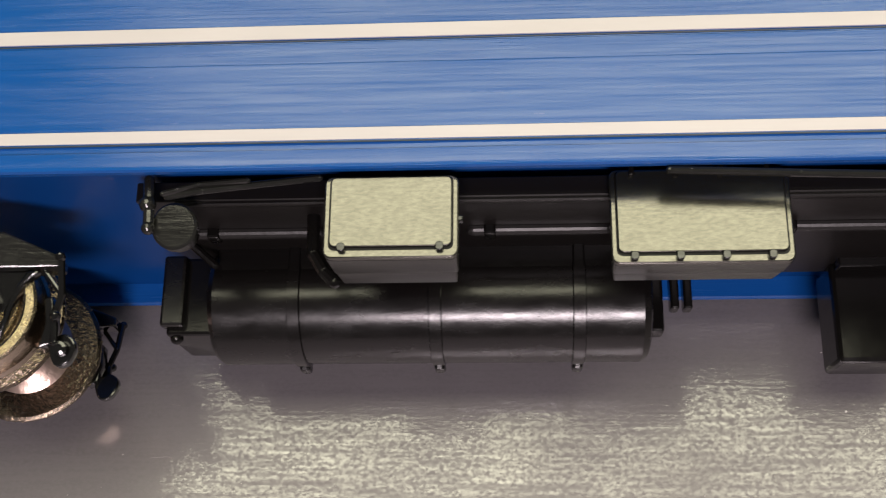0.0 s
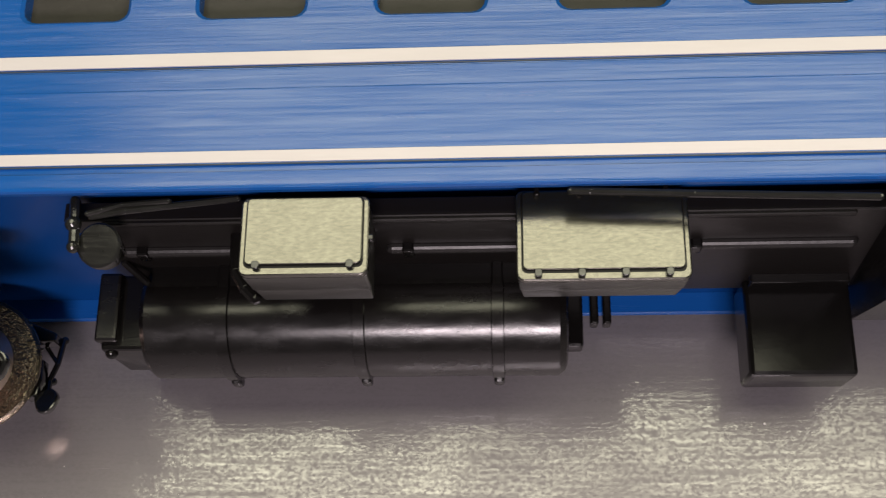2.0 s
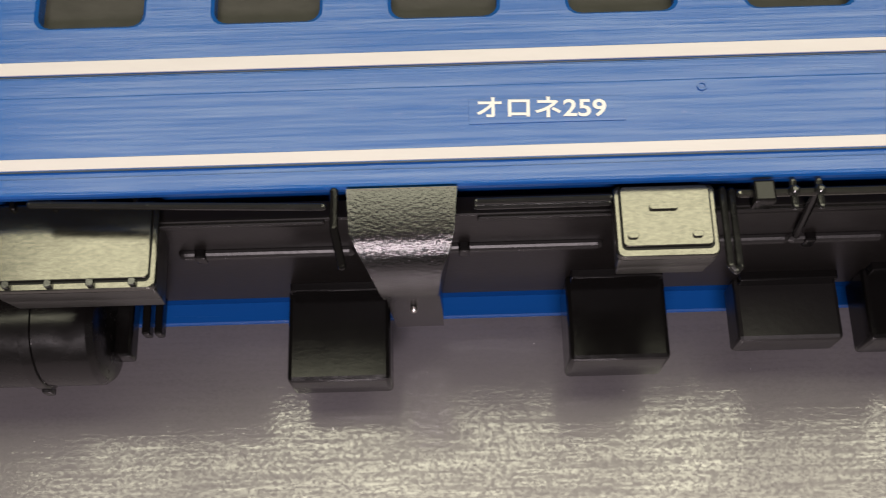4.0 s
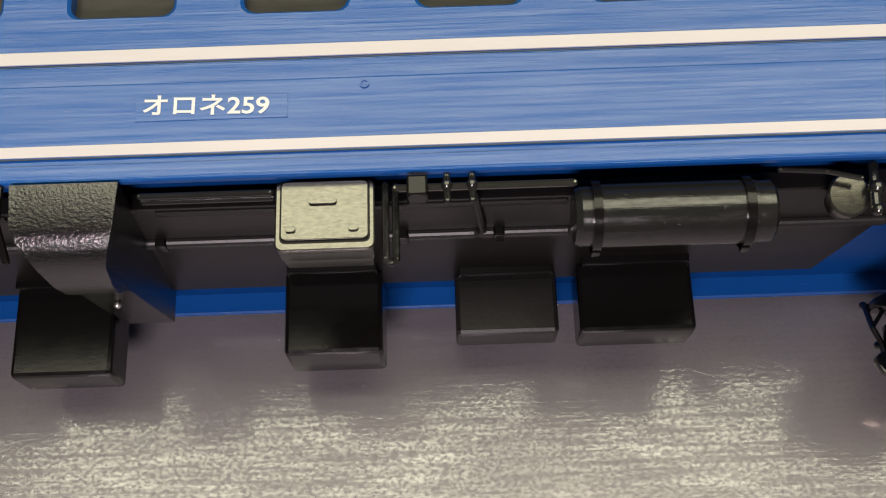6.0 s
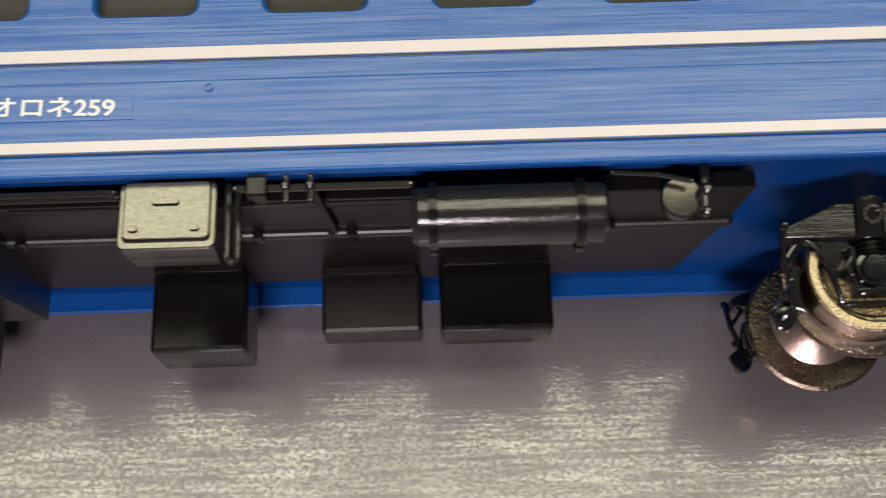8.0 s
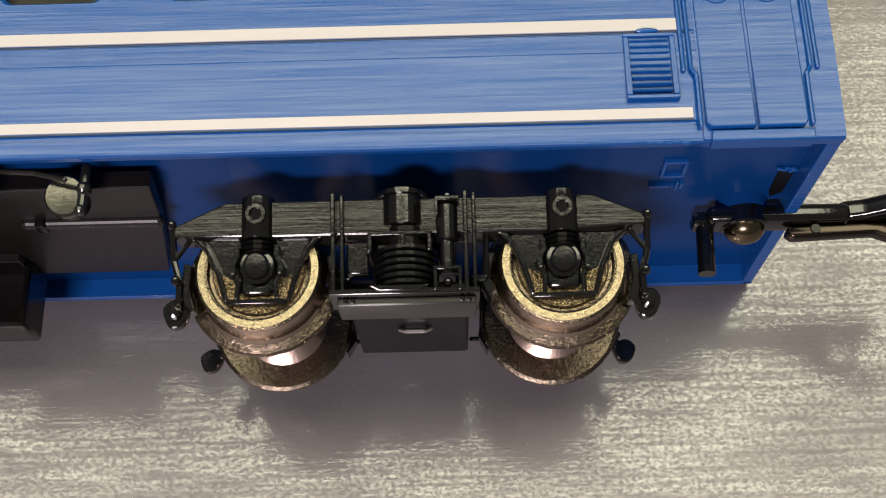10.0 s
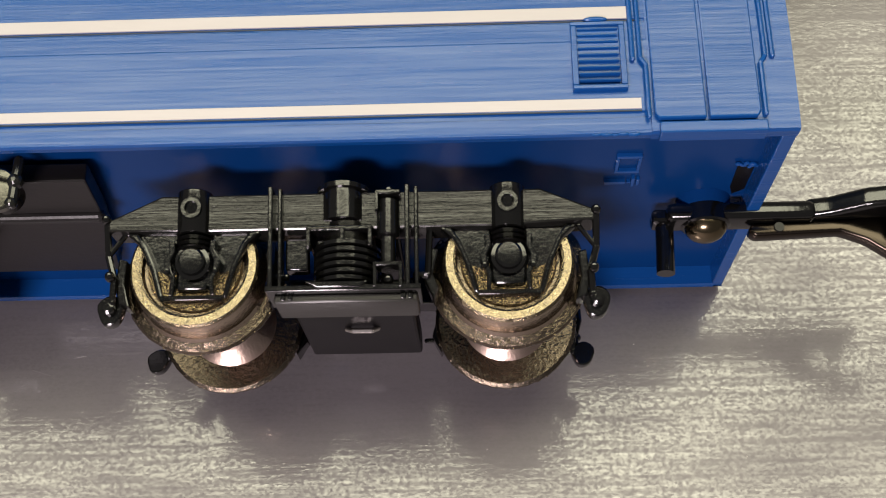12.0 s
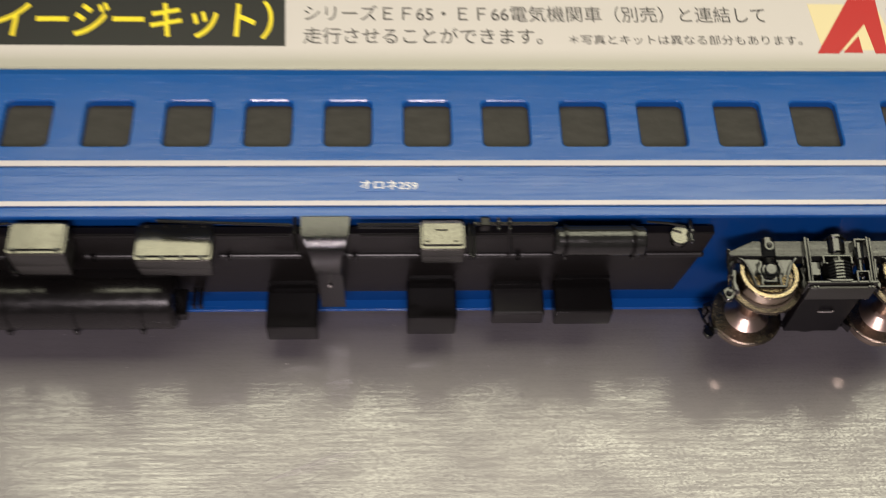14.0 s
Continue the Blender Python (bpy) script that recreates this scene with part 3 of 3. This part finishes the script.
def make_bogie(cx, yaw=0.0):
    def droop(bm, sg):
        """The side frames stand a little splayed, their feet drawn in."""
        for v in bm.verts:
            v.co.z += sg * (v.co.y + 4.5) * 0.2
        return bm

    beam = [(cx - 20.3, -2.5), (cx - 15.8, -0.5), (cx + 15.8, -0.5), (cx + 20.3, -2.3), (cx + 20.3, -3.2), (cx + 12, -3.6), (cx - 12, -3.6), (cx - 20.3, -3.4)]
    bogie = part("bogie", droop(prism(beam, 20.0, 22.4, "z", 0.18), 1), LID, coach, "black plastic bogie with plated metal wheels")
    part("side_frame", droop(prism(beam, 2 * WB - 22.4, 2 * WB - 20.0, "z", 0.18), -1), MOULDED, bogie)
    part("bolster", box(cx - 4, cx + 4, -3.6, 0.2, 6.0, 21.0, 0.3), BLACK, bogie)
    part("pivot", cyl((cx, 2.4, WB), (cx, -0.3, WB), 3.4, n=28), BLUE_SHADED, bogie)
    for sg in (1, -1):
        def Z(w):
            return w if sg > 0 else 2 * WB - w

        def add(name, bm, m=MOULDED):
            return part(name, droop(bm, sg), m, bogie)

        def bx(name, x0, x1, u0, u1, w0, w1, bev=0.15, m=MOULDED):
            z0, z1 = sorted((Z(w0), Z(w1)))
            return add(name, box(cx + x0, cx + x1, u0, u1, z0, z1, bev), m)

        for ax in (-13.1, 13.1):
            x = cx + ax
            s = 1 if ax > 0 else -1
            # column with a bolt, coil, axle box
            arc = [(x + 1.5 * math.cos(a), Z(21.75 + 1.4 * math.sin(a))) for a in [k * math.pi / 12 for k in range(13)]]
            add("guide", prism([(x + 1.5, Z(20.6))] + arc + [(x - 1.5, Z(20.6))], -3.8, -0.2, "y", 0.1))
            add("bolt", lathe([(0, 0.85), (sg * 0.35, 0.85), (sg * 0.35, 0.55), (-sg * 0.1, 0.5)], (x, -1.9, Z(22.95)), "z", 24))
            for i in range(3):
                add("spring", lathe([(-0.2, 1.3), (0, 1.6), (0.2, 1.3)], (x, -4.05 - 0.42 * i, Z(21.5)), "y", 24))
            bx("axle_box", ax - 1.55, ax + 1.55, -8.7, -4.6, 20.4, 21.9, 0.3)
            add("axle_cap", lathe([(0, 1.45), (sg * 0.45, 1.45), (sg * 0.5, 1.15), (sg * 0.85, 1.1), (sg * 1.0, 0.9), (sg * 1.02, 0.2)], (x, -6.1, Z(22.0)), "z", 28))
            bx("box_foot", ax - 1.25, ax + 1.25, -8.4, -7.7, 21.6, 22.5, 0.25)
            for k in (-1, 1):
                z0, z1 = sorted((Z(20.7), Z(21.6)))
                add("horn", prism([(x + k * 1.4, -3.4), (x + k * 5.4, -3.4), (x + k * 4.3, -4.4), (x + k * 3.3, -6.4), (x + k * 2.6, -8.9), (x + k * 1.7, -8.9)], z0, z1, "z", 0.14))
                z0, z1 = sorted((Z(21.4), Z(22.3)))
                add("rib", prism([(x + k * 4.7, -3.5), (x + k * 5.7, -3.5), (x + k * 4.5, -4.6), (x + k * 3.6, -6.6), (x + k * 2.9, -9.0), (x + k * 2.4, -9.0), (x + k * 3.1, -6.4), (x + k * 3.9, -4.6)], z0, z1, "z", 0.2))
                z0, z1 = sorted((Z(21.6), Z(22.6)))
                add("rib", prism([(x + k * 1.5, -4.3), (x + k * 2.0, -4.3), (x + k * 1.9, -5.2), (x + k * 2.4, -6.0), (x + k * 2.2, -6.9), (x + k * 1.8, -7.5), (x + k * 1.9, -8.9), (x + k * 1.5, -8.9), (x + k * 1.4, -7.4), (x + k * 1.7, -6.8), (x + k * 1.8, -6.0), (x + k * 1.4, -5.2)], z0, z1, "z", 0.1))
                add("pin", ball((x + k * 2.0, -6.9, Z(22.7)), 0.28, None, 10, 6))
            bx("base_plate", ax - 2.6, ax + 2.6, -9.3, -8.9, 20.4, 22.7, 0.08)
            # brake gear at the outer end
            z = Z(21.6)
            add("brake_link", tube([(cx + s * 20.4, -2.4, Z(22.2)), (cx + s * 20.4, -5.2, z), (cx + s * 19.9, -7.0, z), (cx + s * 20.0, -9.0, z)], 0.3, 8))
            add("brake_link", tube([(cx + s * 19.0, -3.4, z), (cx + s * 20.4, -5.2, z)], 0.22, 8))
            add("pin", ball((cx + s * 20.4, -2.4, Z(22.4)), 0.42, None, 12, 8))
            add("pin", ball((cx + s * 20.1, -7.0, Z(22.0)), 0.45, None, 12, 8))
            z0, z1 = sorted((Z(19.6), Z(21.4)))
            add("brake_shoe", prism([(cx + s * 18.9, -5.4), (cx + s * 19.6, -5.2), (cx + s * 19.9, -7.4), (cx + s * 19.6, -9.0), (cx + s * 18.6, -9.4), (cx + s * 19.1, -7.4)], z0, z1, "z", 0.15))
            add("hanger_plate", prism([(cx + s * 20.4 + (1.1 + 0.12 * math.sin(3 * a)) * math.cos(a), -9.4 + (1.3 + 0.1 * math.sin(2 * a)) * math.sin(a)) for a in [k * math.pi / 8 for k in range(16)]], z0 + 0.4, z1 - 0.4, "z", 0.18))
            add("pin", lathe([(0, 0.6), (sg * 0.5, 0.55), (sg * 0.6, 0.3)], (cx + s * 20.4, -9.4, Z(21.2)), "z", 16))
            add("inner_shoe", prism([(cx + s * 7.3, -5.0), (cx + s * 6.6, -4.8), (cx + s * 6.0, -7.4), (cx + s * 6.9, -9.2), (cx + s * 7.3, -8.2), (cx + s * 6.8, -7.0)], z0, z1, "z", 0.15))
            add("brake_link", tube([(cx + s * 6.6, -3.4, z), (cx + s * 6.4, -7.2, z), (cx + s * 5.4, -7.2, z)], 0.28, 8))
        add("spring_seat", cyl((cx - 0.6, -0.3, Z(21.4)), (cx - 0.6, -2.9, Z(21.4)), 1.9, n=40))
        add("spring_cap", cyl((cx - 0.6, -0.1, Z(21.4)), (cx - 0.6, -0.5, Z(21.4)), 2.3, n=40))
        add("spring_core", cyl((cx - 0.4, -3, Z(20.4)), (cx - 0.4, -8.6 if sg > 0 else -7.9, Z(20.4)), 2.4, n=28), BLACK)
        for i in range(6 if sg > 0 else 5):
            add("air_spring", lathe([(-0.26, 2.5), (-0.15, 2.85), (0.15, 2.85), (0.26, 2.5)], (cx - 0.4, -5.0 - 0.58 * i, Z(20.7)), "y", 32))
        if sg > 0:
            add("spring_seat", prism([(cx - 3.6, -8.3), (cx + 1.6, -8.3), (cx + 0.9, -8.8), (cx - 2.6, -8.8)], *sorted((Z(22.0), Z(23.6))), "z", 0.1))
        bx("spring_yoke", -3.5, 1.9, -3.9, -3.5, 20.6, 23.0, 0.1)
        for x in (-3.4, -0.6, 1.7):
            bx("spring_yoke", x - 0.2, x + 0.2, -5.2, -3.6, 21.8, 23.0, 0.08)
        bx("yoke_block", -2.8, -1.0, -5.1, -4.4, 21.2, 22.2, 0.12)
        bx("yoke_block", -0.3, 1.4, -5.1, -4.4, 21.2, 22.2, 0.12)
        if sg < 0:
            continue
        for x in (-6.1, 5.2):
            bx("post", x - 0.6, x - 0.2, -8.8, -0.3, 21.4, 23.3, 0.1)
            bx("post", x + 0.15, x + 0.5, -8.8, -0.3, 21.4, 22.9, 0.1)
        bx("bracket", -5.5, -3.6, -6.6, -4.0, 20.4, 21.6, 0.15)
        add("damper", lathe([(-4.6, 0.7), (-4.4, 0.95), (-1.6, 0.95), (-1.2, 0.6)], (cx + 3.2, 0, Z(22.6)), "y", 20))
        add("damper_rod", cyl((cx + 3.2, -4.4, Z(22.6)), (cx + 3.2, -7.2, Z(22.6)), 0.62, n=16))
        bx("damper_clip", 2.2, 4.3, -1.3, -0.9, 21.6, 23.7, 0.1)
        bx("damper_clip", 2.2, 2.5, -2.6, -1.0, 22.0, 23.7, 0.06)
        add("pin", ball((cx + 3.3, -0.7, Z(22.8)), 0.45, None, 12, 8))
        bx("damper_foot", 2.0, 2.3, -8.8, -6.9, 22.0, 23.6, 0.05)
        bx("damper_foot", 4.1, 4.4, -8.8, -6.9, 22.0, 23.6, 0.05)
        bx("damper_foot", 2.0, 4.4, -7.1, -6.8, 22.0, 23.6, 0.05)
        add("pin", ball((cx + 3.2, -8.0, Z(22.8)), 0.45, None, 12, 8))
        bx("spring_plank", -6.9, 5.9, -9.0, -8.5, 19.6, 23.4, 0.12)
        bx("plank_beam", -6.3, 5.6, -9.7, -9.0, 19.0, 22.6, 0.2, SIDE)
        for x in (-5.5, -4.9, 4.4, 5.0):
            bx("bolt", x - 0.2, x + 0.2, -9.5, -9.1, 22.5, 22.8, 0.05)
    part("cross_beam", box(cx - 5.6, cx + 5.0, -8.6, -6.4, 4.5, 18.5, 0.3), MATT, bogie)
    part("draw_clip", tube([(cx - 1.4, -8.7, 12.2), (cx - 0.8, -9.0, 12.6), (cx + 0.9, -9.0, 12.6), (cx + 1.4, -8.7, 12.3)], 0.24, 12), STEEL, bogie)
    for ax in (-13.1, 13.1):
        for sg in (1, -1):
            def zz(a):
                return a if sg > 0 else 2 * WB - a
            p = [(21.1, 0.6), (21.1, 2.0), (21.2, 3.0), (21.25, 3.85), (21.0, 4.0), (21.05, 4.25), (21.55, 4.4), (21.65, 4.6), (21.62, 5.2), (21.45, 5.4), (21.3, 5.42), (19.3, 5.62), (18.95, 5.85), (18.7, 6.6), (18.45, 6.75), (18.2, 6.72), (18.0, 6.4), (17.9, 4.4), (17.9, 0.6)]
            b = lathe([(zz(a), r) for a, r in p], (0, 0, 0), "z", 84)
            for v in b.verts:
                r = math.hypot(v.co.x, v.co.y)
                if r > 6.5:
                    k = 1 + 0.012 * noise.noise(Vector((v.co.x * 2.2 + ax, v.co.y * 2.2 + cx, sg)))
                    v.co.x, v.co.y = v.co.x * k, v.co.y * k
                v.co.x, v.co.y = v.co.x + cx + ax, v.co.y - 6.2
            wheel = part("wheel", b, NICKEL, bogie, "plated metal flanged wheel")
            for m in (DISH, TREAD, FLANGE):
                wheel.data.materials.append(m)
            beads = bmesh.new()
            for k in range(30):
                a = k * math.pi / 15 + 0.07 * math.sin(k * 5.1)
                ball((cx + ax + 6.66 * math.cos(a), -6.2 + 6.66 * math.sin(a), zz(18.42)), 0.13 + 0.05 * math.sin(k * 2.3), beads, 8, 5)
            part("casting_beads", beads, NICKEL, bogie)
            hub = Vector((cx + ax, -6.2, 0))
            for f in wheel.data.polygons:
                q = f.center / MM
                lift = (q.z - SEAT[2][3]) / SEAT[2][2]
                r = math.hypot(q.x - hub.x, q.y - SEAT[1][2] * lift - SEAT[1][3] - hub.y)
                depth = lift - WB if sg > 0 else WB - lift
                f.material_index = 1 if depth > 8.2 and r < 4.1 else 0 if depth > 8.72 else 2 if 5.3 < r < 5.95 and depth > 5.7 else 3
        p = [(17.95, 4.3), (17.7, 3.9), (17.2, 3.0), (16.6, 2.3), (16.0, 2.0), (WB, 1.9)]
        part("axle", lathe(p + [(2 * WB - a, r) for a, r in reversed(p[:-1])], (cx + ax, -6.2, 0), "z", 48), COPPER, bogie, "plated axle with flared ends")
    pivot = pose(cx * MM, 0, WC * MM)
    bogie.matrix_basis = pivot @ pose(0, 0, 0, 0, yaw, 0) @ pivot.inverted()
    return bogie


make_bogie(48.0)
make_bogie(2 * XC - 49.9, 6.0)

# ---- coupler at the end ----
SEAT = Matrix.Translation((0, 0, -2.2))
for s, xe in ((1, X1), (-1, X0)):
    def cx_(d):
        return xe + s * d

    def span(d0, d1):
        return min(cx_(d0), cx_(d1)), max(cx_(d0), cx_(d1))

    coupler = part("coupler", box(*span(-8.4, 5.2), -0.6, 1.2, 14.0, 17.2, 0.6), MOULDED, coach, "black coupler with a metal hook", 60)
    b = prism([(cx_(3.6), 14.6), (cx_(7.0), 14.0), (cx_(10), 13.4), (cx_(19), 12.9), (cx_(19), 18.9), (cx_(12), 19.3), (cx_(9.4), 18.8), (cx_(6.4), 17.0), (cx_(4.6), 16.6)], -0.4, 1.6, "y", 0.5)
    part("head", b, MOULDED, coupler, "", 60)
    part("pivot_collar", lathe([(-0.75, 2.1), (-0.6, 2.3), (1.0, 2.3), (1.2, 2.0)], (cx_(-4.7), 0, 15.4), "y", 32), MOULDED, coupler)
    part("pivot_screw", lathe([(-0.7, 1.95), (-1.2, 1.85), (-1.7, 1.4), (-2.0, 0.8), (-2.1, 0.15)], (cx_(-4.7), 0, 15.4), "y", 32), SCREW, coupler, "dark bronzed screw head", 60)
    part("pivot_boss", lathe([(1.0, 2.3), (2.45, 2.6)], (cx_(-4.7), 0, 15.4), "y", 32), BLUE_SHADED, coupler)
    part("stub", cyl((cx_(-8.3), 1.0, 14.9), (cx_(-8.6), -5.0, 14.9), 0.85, n=20), MOULDED, coupler)
    part("stub_collar", box(*span(-9.6, -7.4), -0.4, 1.0, 13.9, 16.2, 0.4), MOULDED, coupler)
    b = prism([(cx_(-0.6), -0.7), (cx_(8.6), -0.5), (cx_(10.6), 0.3), (cx_(12.8), 0.5), (cx_(12.4), -1.0), (cx_(13.6), -2.8), (cx_(16), -4.4), (cx_(19), -5.2), (cx_(19), -6.6), (cx_(15.5), -6.1), (cx_(12), -4.4), (cx_(9.6), -2.6), (cx_(7.4), -1.7), (cx_(-0.4), -2.0), (cx_(-1.0), -1.4)], 14.6, 16.2, "z", 0.3)
    part("hook", b, DARK_METAL, coupler, "brownish metal hook", 50)
    ring = [(cx_(14.6) + s * 2.7 * math.cos(k * math.pi / 10), -1.6 + 2.3 * math.sin(k * math.pi / 10), 17.4) for k in range(21)]
    part("coupling_loop", tube(ring, 0.55, 12), MOULDED, coupler)
    part("rivet", lathe([(0, 0.5), (0.2, 0.45)], (cx_(1.8), -1.2, 16.2), "z", 16), BLACK, coupler)

SEAT = None
# raised marks on the underside near the ends
for s in (1, -1):
    mx = XC + s * (71.9 - XC)
    for a in ((-1.2, 1.0, 22.6, 23.0), (-1.2, 1.0, 19.8, 20.2), (-1.2, -0.9, 20.25, 22.55), (0.7, 1.0, 20.25, 22.55),
              (-1.9, 0.0, 17.6, 18.1), (0.1, 0.45, 17.8, 18.1), (0.5, 0.8, 17.1, 18.7), (0.95, 1.25, 17.3, 18.5)):
        # lighter body blue stands in for the light these marks catch
        part("raised_mark", box(mx + a[0], mx + a[1], 1.75, 2.2, a[2], a[3], 0.06), BLUE, coach)
# torn lip by the end wall, and a flat black piece for the slot's shade
part("torn_slot_shade", prism([(81.5, 20.8), (83.0, 20.4), (83.0, 15.6), (82.0, 14.6), (81.6, 16.0)], 2.02, 2.4, "y", 0.02), MATT, coach)
bm = bmesh.new()
for i in range(8):
    ball((81.4 + 0.26 * i, 1.9 - 0.12 * math.sin(i * 1.9), 20.9 - 0.05 * i + 0.15 * math.sin(i * 2.7)), 0.24 + 0.08 * math.sin(i * 4.1), bm, 10, 7, (1.2, 0.8, 0.9))
part("torn_lip", bm, BLUE, coach, "ragged torn blue plastic lip")

# ---- the kit box behind ----
BT = 27.0
kit = tagged(link("kit_box", box(-189, 82, 40.4, 140, TABLE, BT, 0.6), CARD), "white printed cardboard kit box lying flat behind the coach", "box")
top_m = Matrix.Translation((0, 0, (BT + 0.05) * MM))


def flat(name, poly, material, h=0.06):
    return part(name, prism(poly, BT - 0.2, BT + h, "z", 0), material, kit)


flat("title_panel", [(-148, 46.4), (-54, 46.3), (-54.5, 57.4), (-54.7, 80), (-148, 80)], BLACK_INK)
lettering("title_lettering", "（イージーキット）", 10.6, -115.1, 49.2, YELLOW_INK, kit, Matrix.Translation((0, 0, (BT + 0.09) * MM)), "yellow printed title", 58.3, 0.16)
lettering("caption_lettering", "シリーズＥＦ65・ＥＦ66電気機関車（別売）と連結して", 4.7, -50.5, 53.4, INK, kit, top_m, "", 95.6)
lettering("caption_lettering", "走行させることができます。", 4.7, -50.5, 47.3, INK, kit, top_m, "", 48.5)
lettering("caption_lettering", "＊写真とキットは異なる部分もあります。", 2.8, 3.5, 47.2, INK, kit, top_m, "", 48.0)
flat("emblem", [(55.4, 45.7), (71.1, 45.7), (69.0, 58.3), (54.5, 58.4)], SAND_INK, 0.05)
flat("emblem", [(54.1, 44.8), (58.6, 44.8), (65.5, 52.8), (66.2, 44.8), (68.7, 44.8), (69.3, 59.8), (63.4, 59.8)], RED_INK, 0.08)
flat("emblem", [(59.5, 45.0), (63.6, 45.0), (63.6, 49.6)], RED_INK, 0.08)
flat("emblem", [(69.7, 44.8), (79.0, 44.8), (76.8, 57.2), (71.1, 57.2)], BLUE_INK, 0.05)

# ---- scratches and specks on the table ----
SCRATCH = mat("bright_scratch", (0.30, 0.285, 0.275), 0.55, 1.0)
bm = bmesh.new()
for line in ([(-64.5, -13.6), (-62.5, -13.2), (-61.1, -15.3), (-60.6, -18.0)], [(-96.8, -34.3), (-89.8, -28.9), (-83.0, -25.6), (-78.9, -24.2)],
             [(-86.4, -23.3), (-76.7, -25.7), (-66.4, -29.2)], [(-57.3, -18.2), (-46.1, -18.6)], [(-53.7, -20.2), (-49.4, -21.4), (-42.8, -28.1)],
             [(-65.5, -35.3), (-58.4, -32.7), (-47.0, -28.9)], [(-56.2, -34.9), (-38.6, -30.9)], [(34.3, -28.2), (38.4, -30.5)],
             [(-21.9, -13.4), (-17.6, -15.2), (-9.5, -16.6)], [(-30.2, -12.2), (-26.7, -11.4), (-24.3, -12.1)], [(-18.8, -15.4), (-11.6, -20.1)], [(5.7, -21.4), (18.0, -19.8)], [(-12.0, -26.5), (0.7, -29.4)], [(7.0, -31.2), (28.4, -31.5)], [(34.3, -28.7), (40.9, -33.9)], [(71.2, -13.9), (78.1, -14.0)]):
    for a, b in zip(line, line[1:]):
        cyl((a[0], a[1], TABLE - 0.02), (b[0], b[1], TABLE - 0.02), 0.026, n=6, bm=bm)
for k in range(9):
    x, y = -57.5 + 1.3 * k, -35.5 + 0.55 * k
    arc = [(x + 1.2 * i, y + 0.5 * i - 0.03 * i * i) for i in range(9)]
    for a, b in zip(arc, arc[1:]):
        cyl((a[0], a[1], TABLE - 0.02), (b[0], b[1], TABLE - 0.02), 0.04, n=6, bm=bm)
rng = random.Random(7)
for i in range(22):
    x, y = rng.uniform(-130, 95), rng.uniform(-34, -6)
    a, d = rng.gauss(0, 0.35), rng.uniform(0.6, 2.2)
    cyl((x, y, TABLE - 0.01), (x + d * math.cos(a), y + d * math.sin(a), TABLE - 0.01), 0.022, n=6, bm=bm)
tagged(link("scratches", bm, SCRATCH), "fine bright scratches in the brushed metal surface", "scratches", kind="stuff")
DUST = mat("pale_dust", (0.7, 0.68, 0.64), 0.6)
bm = bmesh.new()
ball((-53.4, -11.0, TABLE), 0.14, bm, 8, 6)
for i in range(70):
    ball((rng.uniform(-130, 95), rng.uniform(-34, 2), TABLE), rng.uniform(0.03, 0.075), bm, 6, 4)
tagged(link("dust", bm, DUST), "small pale dust specks on the metal surface", "dust", kind="stuff")
